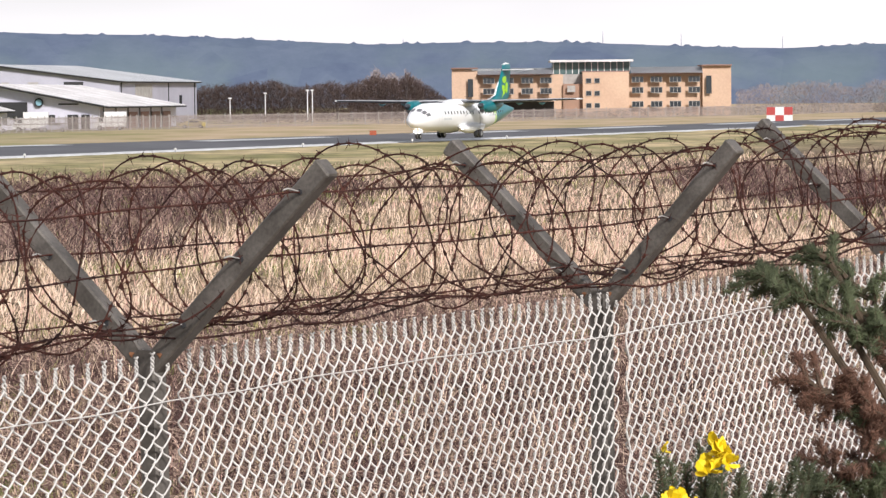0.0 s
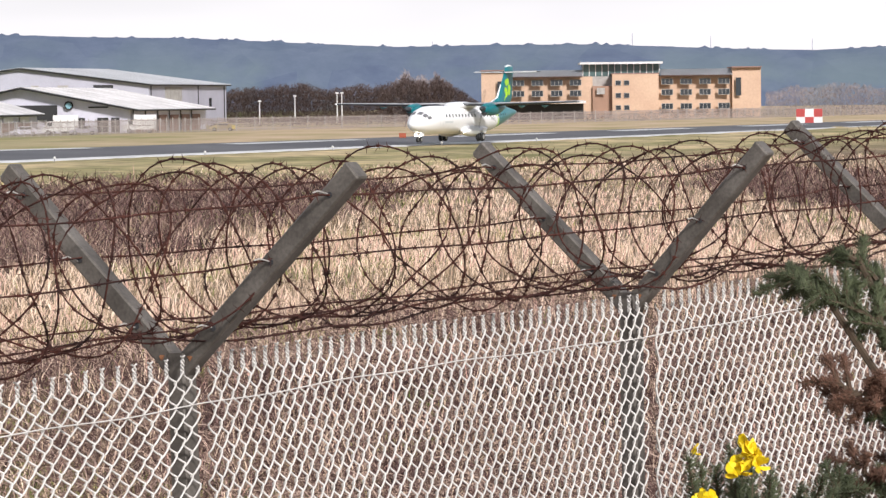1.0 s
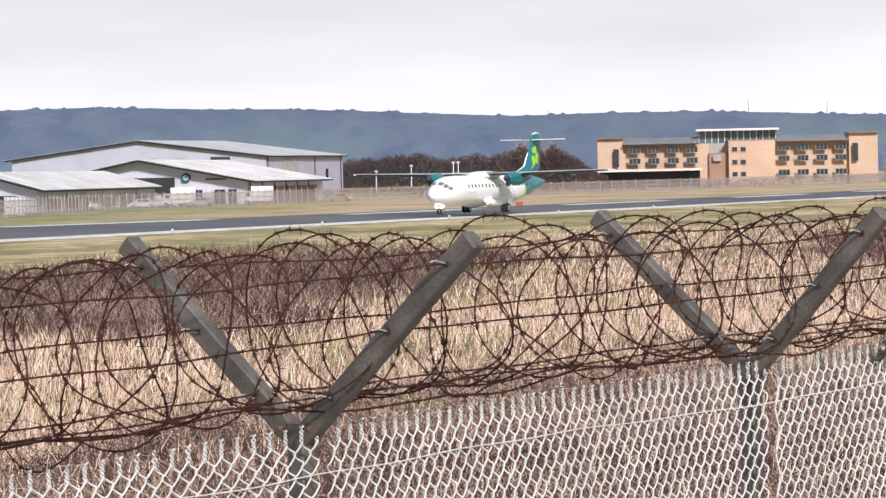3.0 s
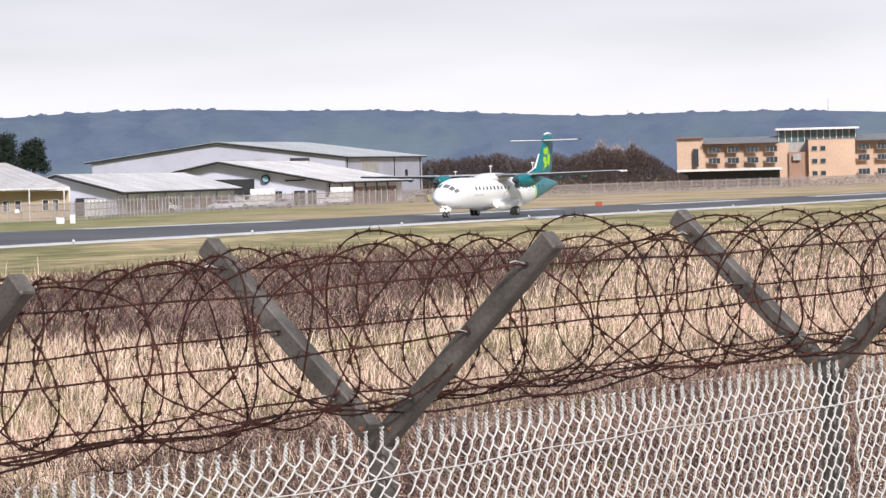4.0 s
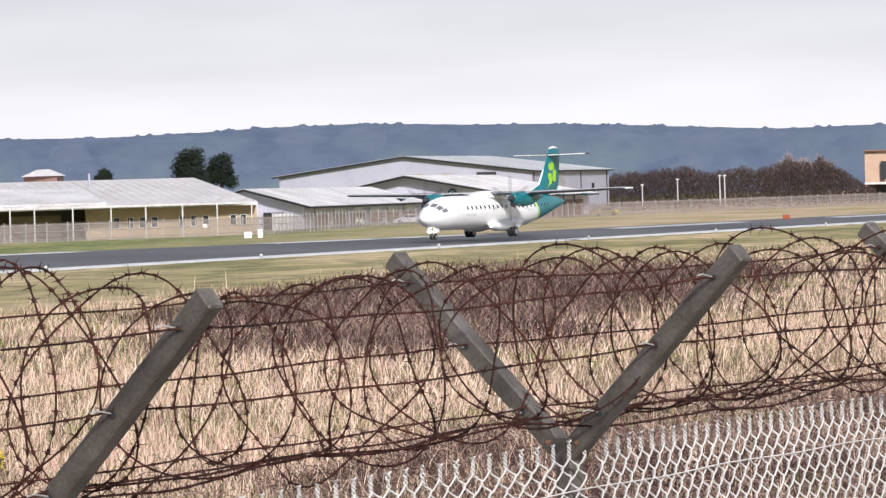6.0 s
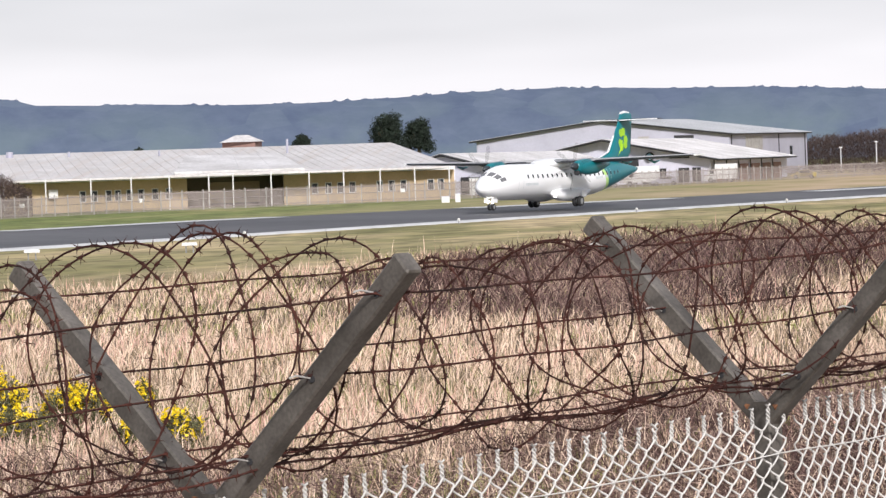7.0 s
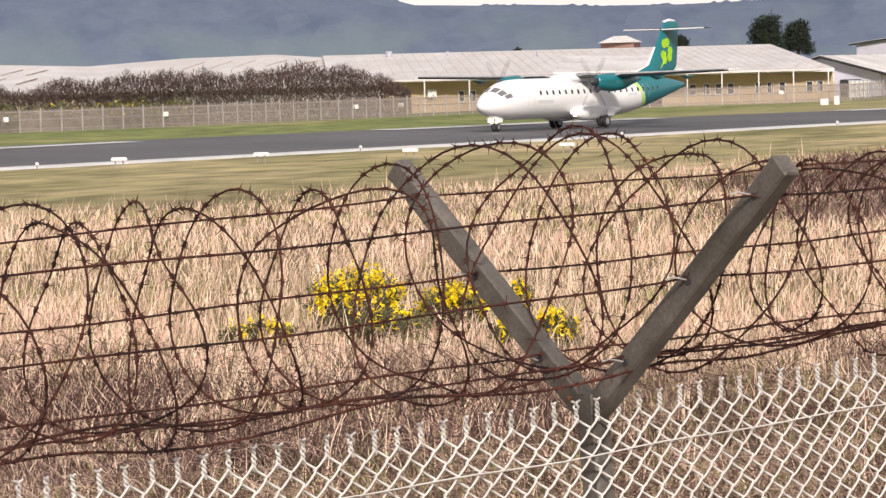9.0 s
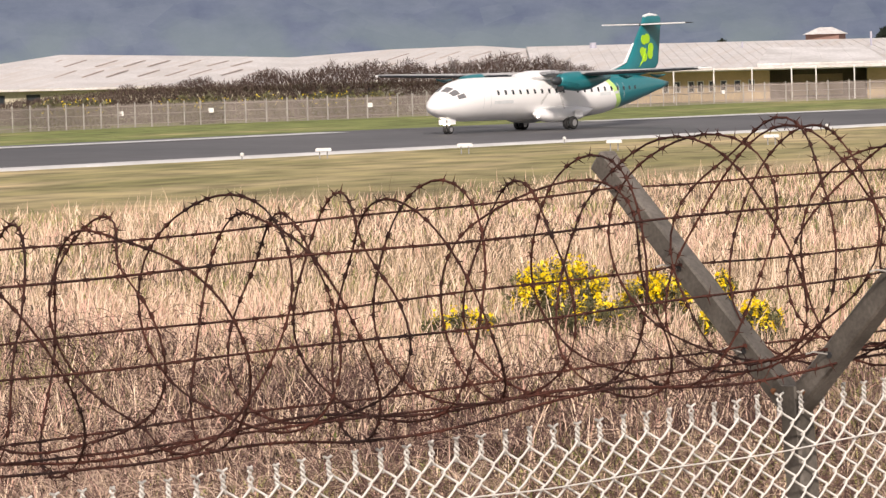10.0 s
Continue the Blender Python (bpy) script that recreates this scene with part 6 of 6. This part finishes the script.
    # gorse dark green along the foot of the hedge
    for az in (22.9, 22.4, 21.0, 20.6, 19.8, 19.0, 18.7, 18.2):
        d = float(np.interp(-az, [-q[0] for q in FAR_FENCE], [q[1] for q in FAR_FENCE])) + 7
        p = polar(az, d)
        b = thing("gorse_bush", "dark gorse bush with dull yellow flowers behind the perimeter fence", "bush", group="gorse behind the perimeter fence")
        leaf_cloud(rng, 900, (p.x, p.y, 1.0), (2.6, 1.6, 1.4), 0.4, FIELD_LEAF, "foliage", b, -0.5)
        leaf_cloud(rng, 50, (p.x, p.y - 0.6, 1.6), (2.4, 1.4, 0.8), 0.22, GORSE_FLOWER, "blossom", b, 1.0, 0.7)


# ---- small airfield things ----
def build_small_things():
    for az, d in ((18.99, 209), (16.94, 212), (14.78, 211), (12.51, 216)):
        p = polar(az, d)
        g = ground_z(p.x, p.y)
        u = thing("approach_light_unit", "white approach-slope light box on short legs in the grass", "airfield light", (p.x, p.y, g), az, "approach-slope light units")
        bm = bmesh.new()
        loft(bm, [[Vector((-0.42, -0.3, z)), Vector((0.42, -0.3, z)), Vector((0.42, 0.3, z)), Vector((-0.42, 0.3, z))] for z in (0.40, 0.52)] + [[Vector((-0.36, -0.24, 0.57)), Vector((0.36, -0.24, 0.57)), Vector((0.36, 0.24, 0.57)), Vector((-0.36, 0.24, 0.57))]])
        part("lamp_box", bm, TRIM, u)
        for lx in (-0.2, 0.2):
            bm = bmesh.new()
            tube(bm, [(lx, 0, -0.1), (lx, 0, 0.42)], 0.035, 6)
            part("leg", bm, METAL, u)
    # low white edge lights along the near line
    for k in range(-1, 9):
        q = RUN_O + RUN_E * (k * 30.0 + 12) - RUN_N * 2.4
        g = ground_z(q.x, q.y)
        u = thing("runway_edge_light", "small white runway edge light beside the painted line", "airfield light", (q.x, q.y, g), 0, "runway edge lights")
        bm = bmesh.new()
        tube(bm, [(0, 0, -0.05), (0, 0, 0.25)], 0.04, 6)
        part("stem", bm, METAL, u)
        bm = bmesh.new()
        tube(bm, [(0, 0, 0.25), (0, 0, 0.36), (0, 0, 0.42)], [0.10, 0.11, 0.04], 8)
        part("lens", bm, TRIM, u)
    # chequered hut
    p = polar(-4.88, 640)
    hut = thing("chequered_hut", "red and white chequered airfield equipment hut", "hut", (p.x, p.y, -0.35), -4.88)
    bm = bmesh.new()
    box(bm, (0, 1.3, 1.3), (4.2, 2.6, 2.6), 0.03)
    part("cabin", bm, TRIM, hut)
    for c in range(3):
        for r in range(2):
            if (c + r) % 2 == 0:
                bm = bmesh.new()
                box(bm, (-1.4 + 1.4 * c, -0.02, 1.95 - 1.3 * r), (1.38, 0.06, 1.28))
                part("red_panel", bm, RED_PAINT, hut)
    # orange marker boxes by the runway
    for x, y in ((-7.5, 431.0),):
        g = ground_z(x, y)
        mk = thing("runway_marker", "small orange-red marker board beside the runway", "marker", (x, y, g))
        bm = bmesh.new()
        box(bm, (0, 0, 0.38), (0.75, 0.18, 0.5), 0.02)
        part("board", bm, ORANGE, mk)
        bm = bmesh.new()
        for lx in (-0.25, 0.25):
            tube(bm, [(lx, 0, -0.05), (lx, 0, 0.2)], 0.03, 5)
        part("legs", bm, METAL, mk)
    p = Vector((-67.3, 441.4, 0))
    for dx, w, h in ((-0.9, 0.9, 0.7), (0.5, 0.6, 0.95)):
        u = thing("equipment_box", "white airfield equipment box standing on the grass", "equipment box", (p.x + dx, p.y, ground_z(p.x, p.y)), 8, "equipment boxes")
        bm = bmesh.new()
        box(bm, (0, 0, h / 2), (w, 0.5, h), 0.03)
        part("casing", bm, TRIM, u)
        bm = bmesh.new()
        box(bm, (0, 0, h + 0.02), (w + 0.08, 0.58, 0.05), 0.01)
        part("lid", bm, PALE_WALL, u)
    # vehicles behind the perimeter fence
    def lorry(az, d, L, H, rz, label):
        p = polar(az, d)
        v = thing("box_lorry", label, "lorry", (p.x, p.y, -0.35), rz, "parked vehicles")
        bm = bmesh.new()
        box(bm, (L * 0.14, 0, 0.55 + (H - 0.55) / 2), (L * 0.68, 2.1, H - 0.55), 0.05)
        part("cargo_box", bm, TRIM, v)
        bm = bmesh.new()
        prof = [(-L * 0.5, 0.45), (-L * 0.5, 1.15), (-L * 0.44, 1.3), (-L * 0.36, 2.05), (-L * 0.2, 2.1), (-L * 0.2, 0.45)]
        loft(bm, [[Vector((x, yy, z)) for x, z in prof] for yy in (-0.98, 0.98)])
        cab = part("cab", bm, TRIM, v)
        bm = bmesh.new()
        box(bm, (-L * 0.29, -0.99, 1.62), (L * 0.12, 0.03, 0.55))
        part("side_window", bm, DARK_GLASS, cab)
        for x in (-L * 0.33, L * 0.28):
            for yy in (-0.9, 0.9):
                w = wheel("wheel", x, yy, 0.38, 0.24, v)
    lorry(5.93, 606, 5.6, 3.0, 4, "white box lorry parked behind the perimeter fence")
    lorry(4.78, 626, 5.2, 2.9, 2, "cream box van parked behind the perimeter fence")
    def car(az, d, rz, m, label):
        p = polar(az, d)
        v = thing("parked_car", label, "car", (p.x, p.y, -0.35), rz, "parked vehicles")
        bm = bmesh.new()
        prof = [(-2.1, 0.35), (-2.15, 0.7), (-1.3, 0.92), (-0.6, 1.42), (0.9, 1.45), (1.7, 1.0), (2.1, 0.9), (2.1, 0.35)]
        loft(bm, [[Vector((x, yy, z)) for x, z in prof] for yy in (-0.85, 0.85)])
        part("body", bm, m, v)
        bm = bmesh.new()
        box(bm, (0.15, -0.86, 1.15), (1.7, 0.03, 0.36))
        part("side_window", bm, DARK_GLASS, v)
        for x in (-1.3, 1.3):
            for yy in (-0.78, 0.78):
                wheel("wheel", x, yy, 0.32, 0.2, v)
    car(6.45, 596, 5, PALE_WALL, "silver car parked behind the perimeter fence")
    car(5.6, 602, 3, GREY_WALL, "grey car parked behind the perimeter fence")
    car(7.3, 580, 6, TRIM, "white car parked behind the perimeter fence")
    car(3.6, 650, 0, mat("straw_yellow_paint", (0.45, 0.36, 0.16), 0.4), "yellowish vehicle parked by the fence")
    # a pale cabin at the hall's end
    p = polar(8.28, 526)
    cb = thing("site_cabin", "pale portable cabin at the end of the hall", "cabin", (p.x, p.y, -0.35), 8)
    bm = bmesh.new()
    box(bm, (0, 0, 1.15), (2.7, 2.2, 2.3), 0.03)
    part("shell", bm, TRIM, cb)
    bm = bmesh.new()
    box(bm, (0, 0, 2.36), (2.9, 2.4, 0.12), 0.02)
    part("cabin_roof", bm, ROOF_GREY, cb)
    # lamp posts and masts
    for az, d, h in ((3.06, 840, 5.0), (2.55, 840, 6.0), (1.94, 830, 6.5), (1.87, 830, 6.5), (6.0, 800, 5.0)):
        p = polar(az, d)
        u = thing("lamp_post", "slim grey lamp post beyond the perimeter fence", "lamp post", (p.x, p.y, -0.35), 0, "lamp posts")
        bm = bmesh.new()
        tube(bm, [(0, 0, 0), (0, 0, h)], [0.13, 0.09], 6)
        part("mast", bm, TRIM, u)
        bm = bmesh.new()
        box(bm, (0, 0, h), (0.7, 0.35, 0.3), 0.04)
        part("lamp_head", bm, TRIM, u)
    for az, el, h in ((-2.34, 0.80, 11), (-3.47, 0.73, 12), (-4.93, 0.66, 13), (0.55, 0.80, 6)):
        p = polar(az, 3500)
        z = 4 + 3500 * math.tan(radians(el))
        u = thing("radio_mast", "thin radio mast on the hill ridge", "mast", (p.x, p.y, z - 4), 0, "masts on the ridge")
        bm = bmesh.new()
        tube(bm, [(0, 0, -4), (0, 0, h + 3)], [0.5, 0.25], 5)
        part("mast", bm, GREY_WALL, u)


build_posts()
build_mesh()
build_barbed_wire()
build_small_things()
build_trees()
build_field_gorse()
build_near_gorse()
build_grass()


# ---- what moves ----
def motions():
    track = [
        (0, -3.14, 394.22, 0.05, 23.04), (0.5, -4.39, 391.86, 0.05, 22.91), (1, -5.93, 388.82, 0.04, 22.78), (1.5, -7.93, 385.11, 0.05, 22.64),
        (2, -10.0, 380.78, 0.05, 22.51), (2.5, -12.14, 375.86, 0.08, 22.37), (4, -20.93, 357.73, 0.12, 21.97), (4.5, -24.3, 350.65, 0.14, 21.83),
        (5, -27.62, 343.13, 0.18, 21.7), (6.5, -40.44, 317.75, 0.19, 21.29), (7, -45.01, 308.45, 0.2, 21.16), (7.5, -49.39, 298.83, 0.22, 21.02),
        (8, -54.32, 288.77, 0.17, 20.89), (8.5, -59.53, 278.3, 0.13, 20.75), (9, -65.48, 267.31, 0.08, 20.62), (9.5, -71.3, 255.97, 0.05, 20.48), (10, -76.79, 244.33, 0.04, 20.35)]
    walk(PLANE, [(t, pose(x, y, z, 0, 0, -90 - h)) for t, x, y, z, h in track])
    # each propeller turns steadily
    for hub, side in PROPS:
        walk(hub, [(k / 10, pose(-8.45, side * 4.05, 3.26, 47 * k, 0, 0)) for k in range(101)])


motions()
